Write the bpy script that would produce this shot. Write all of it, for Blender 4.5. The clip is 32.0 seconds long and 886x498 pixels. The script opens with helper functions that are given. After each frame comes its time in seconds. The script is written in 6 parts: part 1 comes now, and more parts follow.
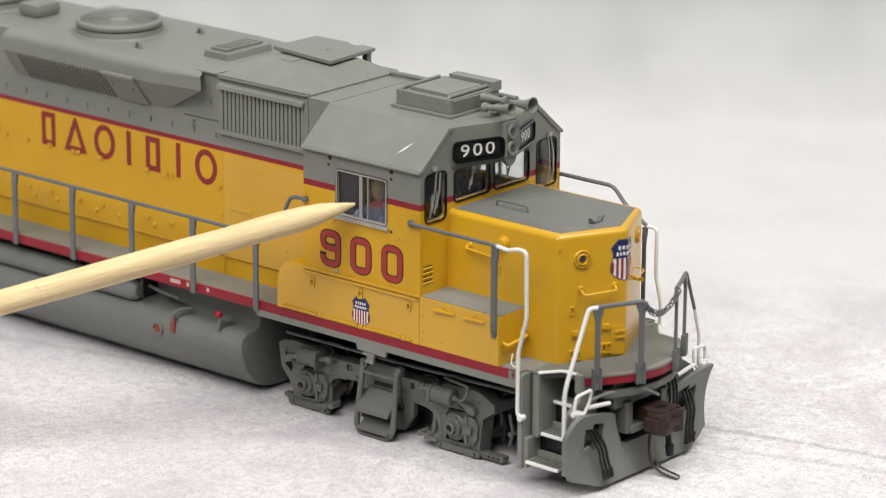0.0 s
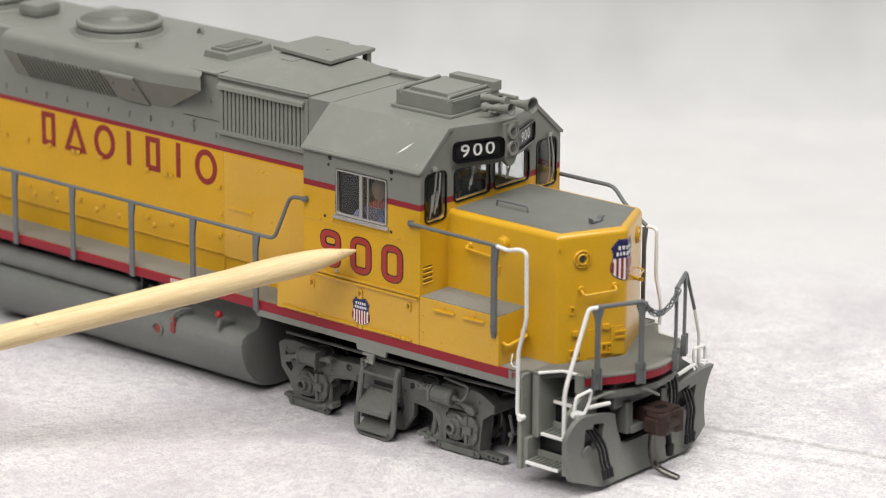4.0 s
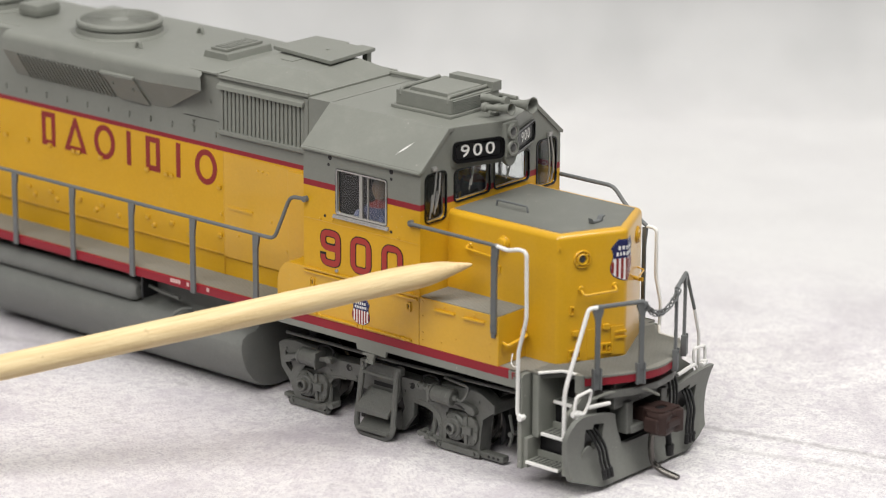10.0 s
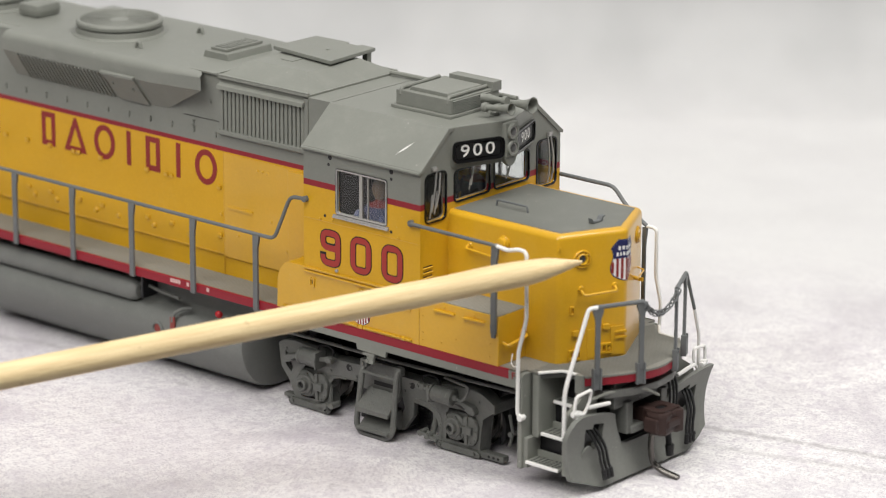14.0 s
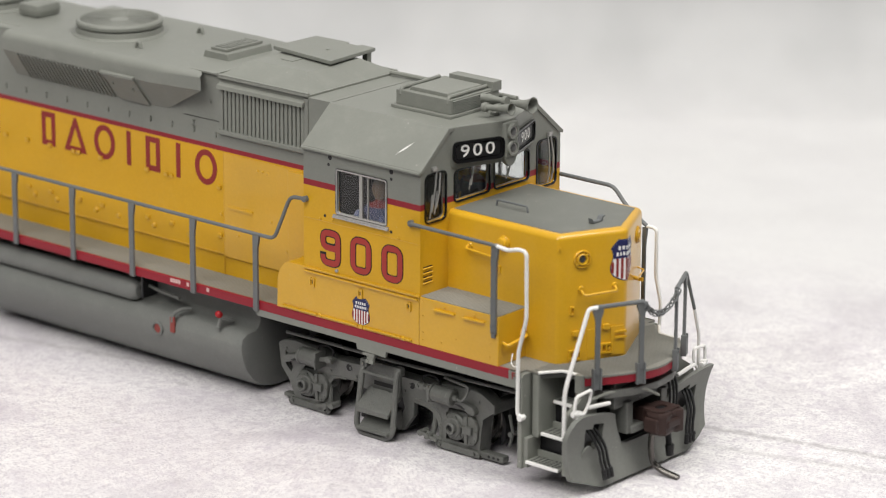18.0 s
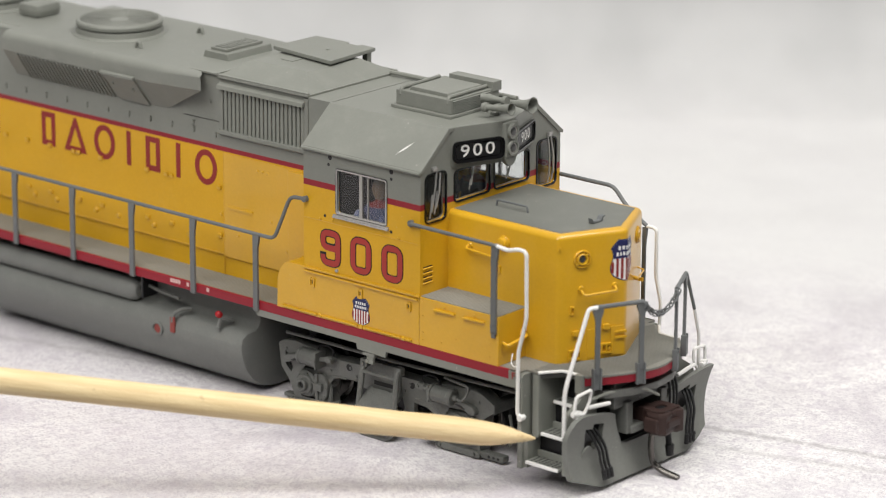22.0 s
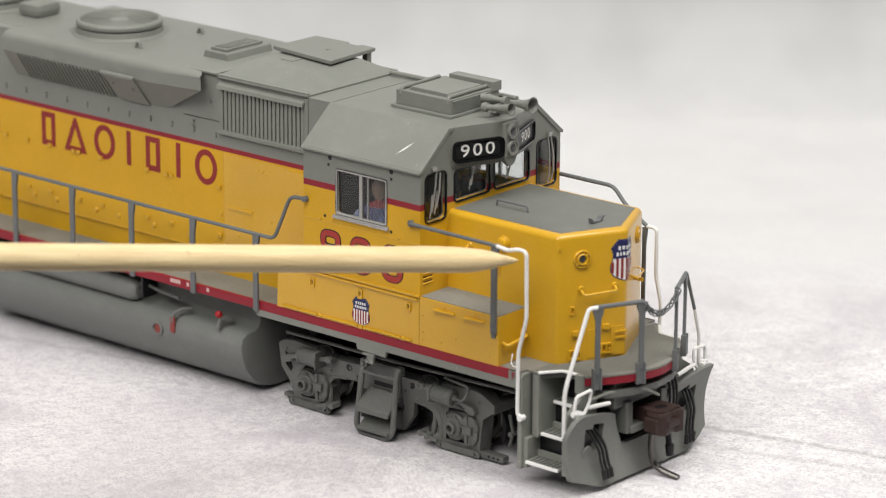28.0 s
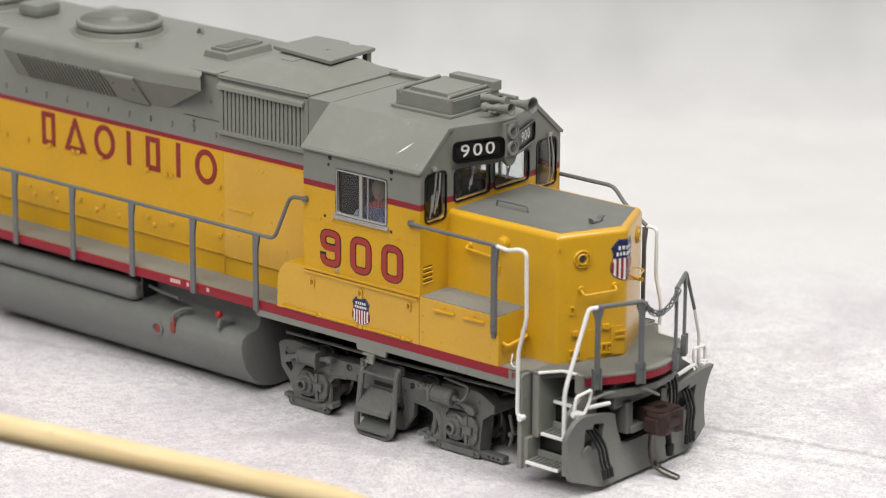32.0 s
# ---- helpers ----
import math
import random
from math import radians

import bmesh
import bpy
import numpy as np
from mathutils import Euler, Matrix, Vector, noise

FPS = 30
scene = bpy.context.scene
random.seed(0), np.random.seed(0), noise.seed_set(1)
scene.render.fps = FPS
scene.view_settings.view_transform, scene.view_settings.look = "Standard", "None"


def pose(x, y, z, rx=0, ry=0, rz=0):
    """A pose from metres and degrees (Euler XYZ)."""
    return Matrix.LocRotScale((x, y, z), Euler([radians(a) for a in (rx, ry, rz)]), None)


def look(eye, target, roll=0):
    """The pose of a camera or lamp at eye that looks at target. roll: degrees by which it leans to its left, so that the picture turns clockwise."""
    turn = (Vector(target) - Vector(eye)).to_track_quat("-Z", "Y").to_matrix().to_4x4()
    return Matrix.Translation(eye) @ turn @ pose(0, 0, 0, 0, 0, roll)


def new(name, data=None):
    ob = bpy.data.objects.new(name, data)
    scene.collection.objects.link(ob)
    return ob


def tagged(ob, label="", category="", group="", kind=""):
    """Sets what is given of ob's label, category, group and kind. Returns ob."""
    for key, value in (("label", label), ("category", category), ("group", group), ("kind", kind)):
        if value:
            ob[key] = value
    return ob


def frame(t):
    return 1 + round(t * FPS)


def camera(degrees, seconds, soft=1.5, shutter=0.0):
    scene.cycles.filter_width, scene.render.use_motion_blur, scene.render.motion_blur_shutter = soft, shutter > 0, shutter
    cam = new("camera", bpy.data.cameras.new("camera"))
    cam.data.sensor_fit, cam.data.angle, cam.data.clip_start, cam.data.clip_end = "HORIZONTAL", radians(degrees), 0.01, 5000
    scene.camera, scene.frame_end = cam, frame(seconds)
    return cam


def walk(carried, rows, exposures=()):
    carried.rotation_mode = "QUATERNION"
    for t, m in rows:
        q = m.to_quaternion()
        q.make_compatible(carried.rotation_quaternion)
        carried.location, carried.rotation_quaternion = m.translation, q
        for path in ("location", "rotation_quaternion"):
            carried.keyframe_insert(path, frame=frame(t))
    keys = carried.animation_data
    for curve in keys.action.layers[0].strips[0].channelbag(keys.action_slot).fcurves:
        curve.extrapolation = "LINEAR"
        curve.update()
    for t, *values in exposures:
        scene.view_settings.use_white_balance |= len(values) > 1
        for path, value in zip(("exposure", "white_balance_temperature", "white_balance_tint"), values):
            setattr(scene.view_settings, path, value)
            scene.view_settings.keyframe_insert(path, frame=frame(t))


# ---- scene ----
cam = camera(15.10, 32.0, soft=1.15, shutter=0.5)
EYE = (0.34909, -0.39632, 0.18638)
AIM = (0.04031, -0.03055, 0.04193)
walk(cam, [(0.0, look(EYE, AIM, 0.357)), (32.0, look(EYE, AIM, 0.357))])
cam.data.dof.use_dof = True
cam.data.dof.focus_distance = 0.538
cam.data.dof.aperture_fstop = 25.0

# ---- light: a bright studio with two softboxes ----
world = bpy.data.worlds.new("studio")
scene.world = world
world.use_nodes = True
wb = world.node_tree.nodes["Background"]
wb.inputs["Color"].default_value = (0.98, 0.99, 0.98, 1)
wb.inputs["Strength"].default_value = 0.06


def softbox(name, eye, target, size, power, colour):
    data = bpy.data.lights.new(name, "AREA")
    data.shape, data.size, data.energy, data.color = "SQUARE", size, power, colour
    ob = new(name, data)
    ob.matrix_world = look(eye, target)
    return ob


softbox("softbox_top", (0.42, 0.02, 0.80), (0.04, -0.04, 0.0), 0.42, 5.6, (1.0, 0.98, 0.94))
softbox("softbox_front", (0.12, -0.64, 0.86), (0.02, 0.0, 0.03), 0.74, 11.4, (1.0, 0.98, 0.94))
scene.view_settings.exposure = 0.0

MM = 0.001


# ---- materials ----
def nodes_of(name):
    m = bpy.data.materials.new(name)
    m.use_nodes = True
    nt = m.node_tree
    return m, nt, nt.nodes["Principled BSDF"]


def add(nt, kind, **sets):
    n = nt.nodes.new(kind)
    for k, v in sets.items():
        if k == "op":
            n.operation = v
        elif k == "blend":
            n.blend_type = v
            n.data_type = "RGBA"
        else:
            n.inputs[k.replace("_", " ")].default_value = v
    return n


def noise_node(nt, scale, detail=4.0, rough=0.55):
    co = nt.nodes.get("co")
    if co is None:
        co = nt.nodes.new("ShaderNodeTexCoord")
        co.name = "co"
    n = nt.nodes.new("ShaderNodeTexNoise")
    n.inputs["Scale"].default_value = scale
    n.inputs["Detail"].default_value = detail
    n.inputs["Roughness"].default_value = rough
    nt.links.new(co.outputs["Object"], n.inputs["Vector"])
    return n


def ramp(nt, source, a, b, lo, hi):
    n = nt.nodes.new("ShaderNodeMapRange")
    n.inputs["From Min"].default_value, n.inputs["From Max"].default_value = a, b
    n.inputs["To Min"].default_value, n.inputs["To Max"].default_value = lo, hi
    nt.links.new(source, n.inputs["Value"])
    return n.outputs["Result"]


def mix_colours(nt, fac, a, b):
    n = nt.nodes.new("ShaderNodeMix")
    n.data_type = "RGBA"
    for v, s in ((a, n.inputs[6]), (b, n.inputs[7])):
        if isinstance(v, tuple):
            s.default_value = (*v, 1)
        else:
            nt.links.new(v, s)
    if isinstance(fac, float):
        n.inputs[0].default_value = fac
    else:
        nt.links.new(fac, n.inputs[0])
    return n.outputs[2]


def finish(nt, bsdf, colour, rough, wear=0.12, bump=0.05, grain=2500.0, fine=9000.0, dust=0.0):
    """Mottle the colour softly at two scales, vary the gloss, add a fine relief."""
    big, small = noise_node(nt, 60.0), noise_node(nt, grain)
    dark = nt.nodes.new("ShaderNodeHueSaturation")
    k = add(nt, "ShaderNodeMath", op="ADD")
    nt.links.new(ramp(nt, big.outputs["Fac"], 0.3, 0.7, 1 - wear, 1 + wear * 0.4), k.inputs[0])
    nt.links.new(ramp(nt, small.outputs["Fac"], 0.3, 0.7, -wear * 0.35, wear * 0.35), k.inputs[1])
    nt.links.new(k.outputs[0], dark.inputs["Value"])
    if isinstance(colour, tuple):
        dark.inputs["Color"].default_value = (*colour, 1)
    else:
        nt.links.new(colour, dark.inputs["Color"])
    out = dark.outputs["Color"]
    if dust:
        speck = noise_node(nt, 1700.0, 1.0)
        out = mix_colours(nt, ramp(nt, speck.outputs["Fac"], 0.77, 0.82, 0, dust * 0.7), out, (0.62, 0.60, 0.54))
        film = noise_node(nt, 240.0, 6.0, 0.7)
        out = mix_colours(nt, ramp(nt, film.outputs["Fac"], 0.50, 0.80, 0, dust * 0.22), out, (0.42, 0.41, 0.37))
    nt.links.new(out, bsdf.inputs["Base Color"])
    nt.links.new(ramp(nt, big.outputs["Fac"], 0.3, 0.7, rough - 0.07, rough + 0.07), bsdf.inputs["Roughness"])
    relief = noise_node(nt, fine, 2.0)
    b = nt.nodes.new("ShaderNodeBump")
    b.inputs["Strength"].default_value = bump
    b.inputs["Distance"].default_value = 0.00005
    nt.links.new(relief.outputs["Fac"], b.inputs["Height"])
    nt.links.new(b.outputs["Normal"], bsdf.inputs["Normal"])


def paint(name, colour, rough=0.45, wear=0.12, bump=0.06, metallic=0.0, dust=0.0, coat=0.0):
    m, nt, bsdf = nodes_of(name)
    bsdf.inputs["Coat Weight"].default_value, bsdf.inputs["Coat Roughness"].default_value = coat, 0.28
    bsdf.inputs["Metallic"].default_value = metallic
    bsdf.inputs["Specular IOR Level"].default_value = 0.32
    finish(nt, bsdf, colour, rough, wear, bump, dust=dust)
    return m


GREY_C, YELLOW_C, RED_C = (0.213, 0.219, 0.196), (0.645, 0.356, 0.014), (0.262, 0.015, 0.026)


def livery(name, red0, red1, rough=0.42):
    """Yellow below, a red line between two heights in millimetres, grey above."""
    m, nt, bsdf = nodes_of(name)
    co = nt.nodes.new("ShaderNodeTexCoord")
    co.name = "co"
    sep = nt.nodes.new("ShaderNodeSeparateXYZ")
    nt.links.new(co.outputs["Object"], sep.inputs[0])
    bsdf.inputs["Specular IOR Level"].default_value = 0.32
    a = ramp(nt, sep.outputs["Z"], (red0 - 0.03) * MM, (red0 + 0.03) * MM, 0, 1)
    b = ramp(nt, sep.outputs["Z"], (red1 - 0.03) * MM, (red1 + 0.03) * MM, 0, 1)
    col = mix_colours(nt, b, mix_colours(nt, a, YELLOW_C, RED_C), GREY_C)
    finish(nt, bsdf, col, rough, 0.08, 0.05, dust=0.18)
    return m


YELLOW = paint("yellow_paint", YELLOW_C, 0.36, 0.08, dust=0.2, coat=0.7)
GREY = paint("grey_paint", GREY_C, 0.42, 0.08, dust=0.5)
RED = paint("red_paint", RED_C, 0.45, 0.08)


def tread_plate(name, colour):
    """Grey paint over a fine diamond pattern of raised dashes."""
    m, nt, bsdf = nodes_of(name)
    co = nt.nodes.new("ShaderNodeTexCoord")
    co.name = "co"
    waves = []
    for angle in (0.55, -1.02):
        mp = nt.nodes.new("ShaderNodeMapping")
        mp.inputs["Rotation"].default_value = (0, 0, angle)
        nt.links.new(co.outputs["Object"], mp.inputs["Vector"])
        w = nt.nodes.new("ShaderNodeTexWave")
        w.inputs["Scale"].default_value = 520.0
        nt.links.new(mp.outputs["Vector"], w.inputs["Vector"])
        waves.append(w.outputs["Fac"])
    both = add(nt, "ShaderNodeMath", op="MULTIPLY")
    nt.links.new(waves[0], both.inputs[0])
    nt.links.new(waves[1], both.inputs[1])
    bsdf.inputs["Specular IOR Level"].default_value = 0.32
    finish(nt, bsdf, mix_colours(nt, ramp(nt, both.outputs[0], 0.15, 0.6, 0, 1), tuple(c * 0.94 for c in colour), tuple(c * 1.05 for c in colour)), 0.6, 0.15, 0.3)
    b = nt.nodes.new("ShaderNodeBump")
    b.inputs["Strength"].default_value, b.inputs["Distance"].default_value = 0.45, 0.00006
    nt.links.new(both.outputs[0], b.inputs["Height"])
    nt.links.new(bsdf.inputs["Normal"].links[0].from_socket, b.inputs["Normal"])
    nt.links.new(b.outputs["Normal"], bsdf.inputs["Normal"])
    return m


WALK = tread_plate("walkway_grey", (0.226, 0.222, 0.199))
UNDER = paint("underframe_grey", (0.122, 0.125, 0.115), 0.42, 0.3, 0.9, dust=0.35)
UNDER.node_tree.nodes["Principled BSDF"].inputs["Specular IOR Level"].default_value = 0.55
PILOT = paint("pilot_grey", (0.182, 0.187, 0.172), 0.5, 0.14, 0.2, dust=0.4)
TANK = paint("tank_grey", (0.165, 0.170, 0.160), 0.45, 0.12, 0.1, dust=0.3)
DARK = paint("dark_recess", (0.02, 0.02, 0.02), 0.6, 0.2)
BLACK = paint("black_paint", (0.012, 0.012, 0.013), 0.35, 0.2)
GLOSSBLACK = paint("gloss_black_plastic", (0.01, 0.01, 0.011), 0.14, 0.1, 0.05)
RUBBER = paint("black_hose", (0.015, 0.015, 0.016), 0.5, 0.2)
WHITE = paint("white_paint", (0.82, 0.81, 0.79), 0.45, 0.05)
MAROON = paint("number_red", (0.37, 0.04, 0.032), 0.45, 0.08)
LETTER = paint("letter_red", (0.26, 0.028, 0.025), 0.45, 0.08)
BLUE = paint("shield_blue", (0.022, 0.026, 0.10), 0.4, 0.08)
BROWN = paint("coupler_brown", (0.042, 0.024, 0.021), 0.5, 0.25, 0.2)
STEEL = paint("blackened_steel", (0.115, 0.108, 0.10), 0.24, 0.2, 0.1, 0.9)
CHROME = paint("bare_metal_frame", (0.56, 0.545, 0.52), 0.2, 0.3, 0.7, 0.6)
WIPER = paint("bright_metal_wiper", (0.52, 0.51, 0.49), 0.25, 0.3, 0.5, 0.5)
ANTIGLARE = paint("antiglare_grey", (0.163, 0.167, 0.151), 0.5, 0.1, 0.15, dust=0.5)
RAIL = paint("rail_grey", (0.145, 0.152, 0.155), 0.45, 0.15, 0.1)
RECESS = paint("grille_gap_shade", (0.035, 0.035, 0.033), 0.6, 0.2)
PINK = paint("faded_white_print", (0.62, 0.42, 0.40), 0.5, 0.2)
LIGHTRED = paint("filler_red", (0.38, 0.018, 0.022), 0.45, 0.1)
CAB_PAINT = livery("cab_livery", 41.85, 42.85)
HOOD_PAINT = livery("hood_livery", 41.45, 42.25)
CAB_INSIDE = paint("cab_inside_dark_grey", (0.036, 0.035, 0.032), 0.55, 0.2, 0.2)
DULLRED = paint("dull_red", (0.28, 0.06, 0.05), 0.5, 0.3)


def figure_paint():
    """Bands of paint by height: trousers, coat, face, cap."""
    m, nt, bsdf = nodes_of("figure_paint")
    co = nt.nodes.new("ShaderNodeTexCoord")
    co.name = "co"
    sep = nt.nodes.new("ShaderNodeSeparateXYZ")
    nt.links.new(co.outputs["Object"], sep.inputs[0])
    col = (0.05, 0.06, 0.12)
    for z, tone in ((0.0394, (0.20, 0.03, 0.03)), (0.0405, (0.30, 0.21, 0.14)), (0.0431, (0.24, 0.18, 0.11))):
        col = mix_colours(nt, ramp(nt, sep.outputs["Z"], z, z + 0.0003, 0, 1), col, tone)
    finish(nt, bsdf, col, 0.6, 0.2, 0.1)
    return m


FIGURE = figure_paint()

GLASS, _nt, _b = nodes_of("clear_plastic")
_b.inputs["Base Color"].default_value = (0.82, 0.84, 0.84, 1)
_b.inputs["Roughness"].default_value = 0.05
_b.inputs["IOR"].default_value = 1.35
_b.inputs["Transmission Weight"].default_value = 0.995

LENS, _nt, _b = nodes_of("lamp_lens")
_b.inputs["Base Color"].default_value = (0.05, 0.05, 0.05, 1)
_b.inputs["Roughness"].default_value = 0.08


def marble():
    m, nt, bsdf = nodes_of("marble_print")
    big, mid, fleck = noise_node(nt, 7.0, 5.0, 0.6), noise_node(nt, 34.0, 9.0, 0.68), noise_node(nt, 640.0, 6.0, 0.75)
    big.inputs["Distortion"].default_value = 0.8
    mid.inputs["Distortion"].default_value = 0.5
    c = mix_colours(nt, ramp(nt, big.outputs["Fac"], 0.38, 0.62, 0, 1), (0.81, 0.793, 0.787), (0.665, 0.638, 0.668))
    c = mix_colours(nt, ramp(nt, mid.outputs["Fac"], 0.48, 0.70, 0, 0.85), c, (0.42, 0.38, 0.425))
    c = mix_colours(nt, ramp(nt, fleck.outputs["Fac"], 0.48, 0.66, 0, 0.66), c, (0.46, 0.42, 0.47))
    grit = noise_node(nt, 2600.0, 3.0, 0.7)
    c = mix_colours(nt, ramp(nt, grit.outputs["Fac"], 0.50, 0.64, 0, 0.75), c, (0.40, 0.37, 0.42))
    blot = noise_node(nt, 130.0, 7.0, 0.7)
    blot.inputs["Distortion"].default_value = 1.6
    c = mix_colours(nt, ramp(nt, blot.outputs["Fac"], 0.50, 0.66, 0, 0.5), c, (0.50, 0.455, 0.515))
    smudge = nt.nodes.new("ShaderNodeMapping")
    smudge.inputs["Rotation"].default_value = (0, 0, 0.7)
    smudge.inputs["Scale"].default_value = (1, 2.4, 1)
    nt.links.new(nt.nodes["co"].outputs["Object"], smudge.inputs["Vector"])
    spot = nt.nodes.new("ShaderNodeTexNoise")
    spot.inputs["Scale"].default_value, spot.inputs["Detail"].default_value, spot.inputs["Roughness"].default_value = 75.0, 5.0, 0.6
    nt.links.new(smudge.outputs["Vector"], spot.inputs["Vector"])
    c = mix_colours(nt, ramp(nt, spot.outputs["Fac"], 0.64, 0.74, 0, 0.55), c, (0.38, 0.36, 0.375))
    # dim light at the far upsweep, put into colour as soft upright grey streaks
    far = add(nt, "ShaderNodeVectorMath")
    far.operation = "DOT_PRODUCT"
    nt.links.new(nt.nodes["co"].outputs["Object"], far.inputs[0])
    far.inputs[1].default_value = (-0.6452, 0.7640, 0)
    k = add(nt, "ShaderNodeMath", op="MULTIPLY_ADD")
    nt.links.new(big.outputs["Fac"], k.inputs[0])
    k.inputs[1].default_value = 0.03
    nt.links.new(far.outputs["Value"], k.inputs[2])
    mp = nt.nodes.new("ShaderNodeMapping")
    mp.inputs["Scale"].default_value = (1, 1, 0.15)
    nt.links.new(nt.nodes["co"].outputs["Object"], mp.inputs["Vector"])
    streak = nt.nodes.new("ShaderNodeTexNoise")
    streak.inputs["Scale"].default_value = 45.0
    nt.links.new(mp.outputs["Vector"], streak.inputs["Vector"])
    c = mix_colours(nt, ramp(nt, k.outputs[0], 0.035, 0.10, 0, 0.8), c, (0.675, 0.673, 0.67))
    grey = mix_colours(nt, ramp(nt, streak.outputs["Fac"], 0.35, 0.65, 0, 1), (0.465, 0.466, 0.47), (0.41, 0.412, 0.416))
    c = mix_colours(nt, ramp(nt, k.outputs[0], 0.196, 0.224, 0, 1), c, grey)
    # two fine printed veins that run away from the front of the model
    sep = nt.nodes.new("ShaderNodeSeparateXYZ")
    nt.links.new(nt.nodes["co"].outputs["Object"], sep.inputs[0])
    for slope, off, width, strength in ((0.235, 0.0083, 0.0014, 0.8), (0.30, -0.0035, 0.0016, 0.5)):
        k = add(nt, "ShaderNodeMath", op="MULTIPLY_ADD")
        nt.links.new(sep.outputs["X"], k.inputs[0])
        k.inputs[1].default_value, k.inputs[2].default_value = slope, off
        w = add(nt, "ShaderNodeMath", op="MULTIPLY_ADD")
        nt.links.new(mid.outputs["Fac"], w.inputs[0])
        w.inputs[1].default_value = 0.006
        nt.links.new(k.outputs[0], w.inputs[2])
        d = add(nt, "ShaderNodeMath", op="SUBTRACT")
        nt.links.new(sep.outputs["Y"], d.inputs[0])
        nt.links.new(w.outputs[0], d.inputs[1])
        e = add(nt, "ShaderNodeMath", op="ABSOLUTE")
        nt.links.new(d.outputs[0], e.inputs[0])
        line = add(nt, "ShaderNodeMath", op="MULTIPLY")
        nt.links.new(ramp(nt, e.outputs[0], 0.0002, width, strength, 0), line.inputs[0])
        nt.links.new(ramp(nt, fleck.outputs["Fac"], 0.35, 0.6, 0.3, 1), line.inputs[1])
        c = mix_colours(nt, line.outputs[0], c, (0.36, 0.34, 0.35))
    finish(nt, bsdf, c, 0.6, 0.03, 0.05, 1500.0, 3000.0)
    return m


def bamboo():
    m, nt, bsdf = nodes_of("pale_wood")
    co = nt.nodes.new("ShaderNodeTexCoord")
    co.name = "co"
    mp = nt.nodes.new("ShaderNodeMapping")
    mp.inputs["Scale"].default_value = (1, 1, 0.05)
    nt.links.new(co.outputs["Object"], mp.inputs["Vector"])
    n = nt.nodes.new("ShaderNodeTexNoise")
    n.inputs["Scale"].default_value, n.inputs["Detail"].default_value = 1800.0, 5.0
    nt.links.new(mp.outputs["Vector"], n.inputs["Vector"])
    blot = noise_node(nt, 90.0, 3.0)
    c = mix_colours(nt, ramp(nt, n.outputs["Fac"], 0.35, 0.7, 0, 1), (0.83, 0.66, 0.385), (0.68, 0.50, 0.258))
    c = mix_colours(nt, ramp(nt, blot.outputs["Fac"], 0.48, 0.74, 0, 0.3), c, (0.72, 0.545, 0.31))
    speck = noise_node(nt, 420.0, 2.0)
    c = mix_colours(nt, ramp(nt, speck.outputs["Fac"], 0.70, 0.78, 0, 0.6), c, (0.36, 0.22, 0.10))
    nt.links.new(c, bsdf.inputs["Base Color"])
    bsdf.inputs["Roughness"].default_value = 0.6
    b = nt.nodes.new("ShaderNodeBump")
    b.inputs["Strength"].default_value, b.inputs["Distance"].default_value = 0.7, 0.00015
    nt.links.new(n.outputs["Fac"], b.inputs["Height"])
    # torn fibres across the grain
    mf = nt.nodes.new("ShaderNodeMapping")
    mf.inputs["Scale"].default_value = (1, 1, 0.5)
    nt.links.new(co.outputs["Object"], mf.inputs["Vector"])
    fib = nt.nodes.new("ShaderNodeTexNoise")
    fib.inputs["Scale"].default_value, fib.inputs["Detail"].default_value = 2400.0, 6.0
    nt.links.new(mf.outputs["Vector"], fib.inputs["Vector"])
    b2 = nt.nodes.new("ShaderNodeBump")
    b2.inputs["Strength"].default_value, b2.inputs["Distance"].default_value = 0.6, 0.00017
    nt.links.new(fib.outputs["Fac"], b2.inputs["Height"])
    nt.links.new(b.outputs["Normal"], b2.inputs["Normal"])
    nt.links.new(b2.outputs["Normal"], bsdf.inputs["Normal"])
    return m


MARBLE, WOOD = marble(), bamboo()


# ---- mesh helpers, in millimetres ----
def part(name, bm, mat, parent=None, label="", smooth=False):
    for v in bm.verts:
        v.co *= MM
    bmesh.ops.recalc_face_normals(bm, faces=bm.faces[:])
    me = bpy.data.meshes.new(name)
    bm.to_mesh(me)
    bm.free()
    me.materials.append(mat)
    if smooth:
        for p in me.polygons:
            p.use_smooth = True
        me.set_sharp_from_angle(angle=radians(38))
    ob = new(name, me)
    if parent is not None:
        ob.parent = parent
    if label:
        ob["label"] = label
    return ob


def twin(ob, dx=0.0, dy=0.0, dz=0.0, parent=None):
    """The same mesh once more, moved by millimetres."""
    o = new(ob.name.split(".")[0], ob.data)
    o.parent = parent or ob.parent
    o.location = Vector((dx, dy, dz)) * MM + ob.location
    return o


def bevel(bm, width, segments=2, angle=30):
    es = [e for e in bm.edges if len(e.link_faces) == 2 and e.calc_face_angle(0) > radians(angle)]
    bmesh.ops.bevel(bm, geom=es, offset=width, segments=segments, affect="EDGES", profile=0.6, clamp_overlap=True)
    return bm


def box(x0, x1, y0, y1, z0, z1, r=0.0, bm=None):
    own = bmesh.new()
    bmesh.ops.create_cube(own, size=1.0)
    for v in own.verts:
        v.co = ((x0 + x1) / 2 + v.co.x * (x1 - x0), (y0 + y1) / 2 + v.co.y * (y1 - y0), (z0 + z1) / 2 + v.co.z * (z1 - z0))
    if r:
        bevel(own, r)
    return join(bm, own) if bm is not None else own


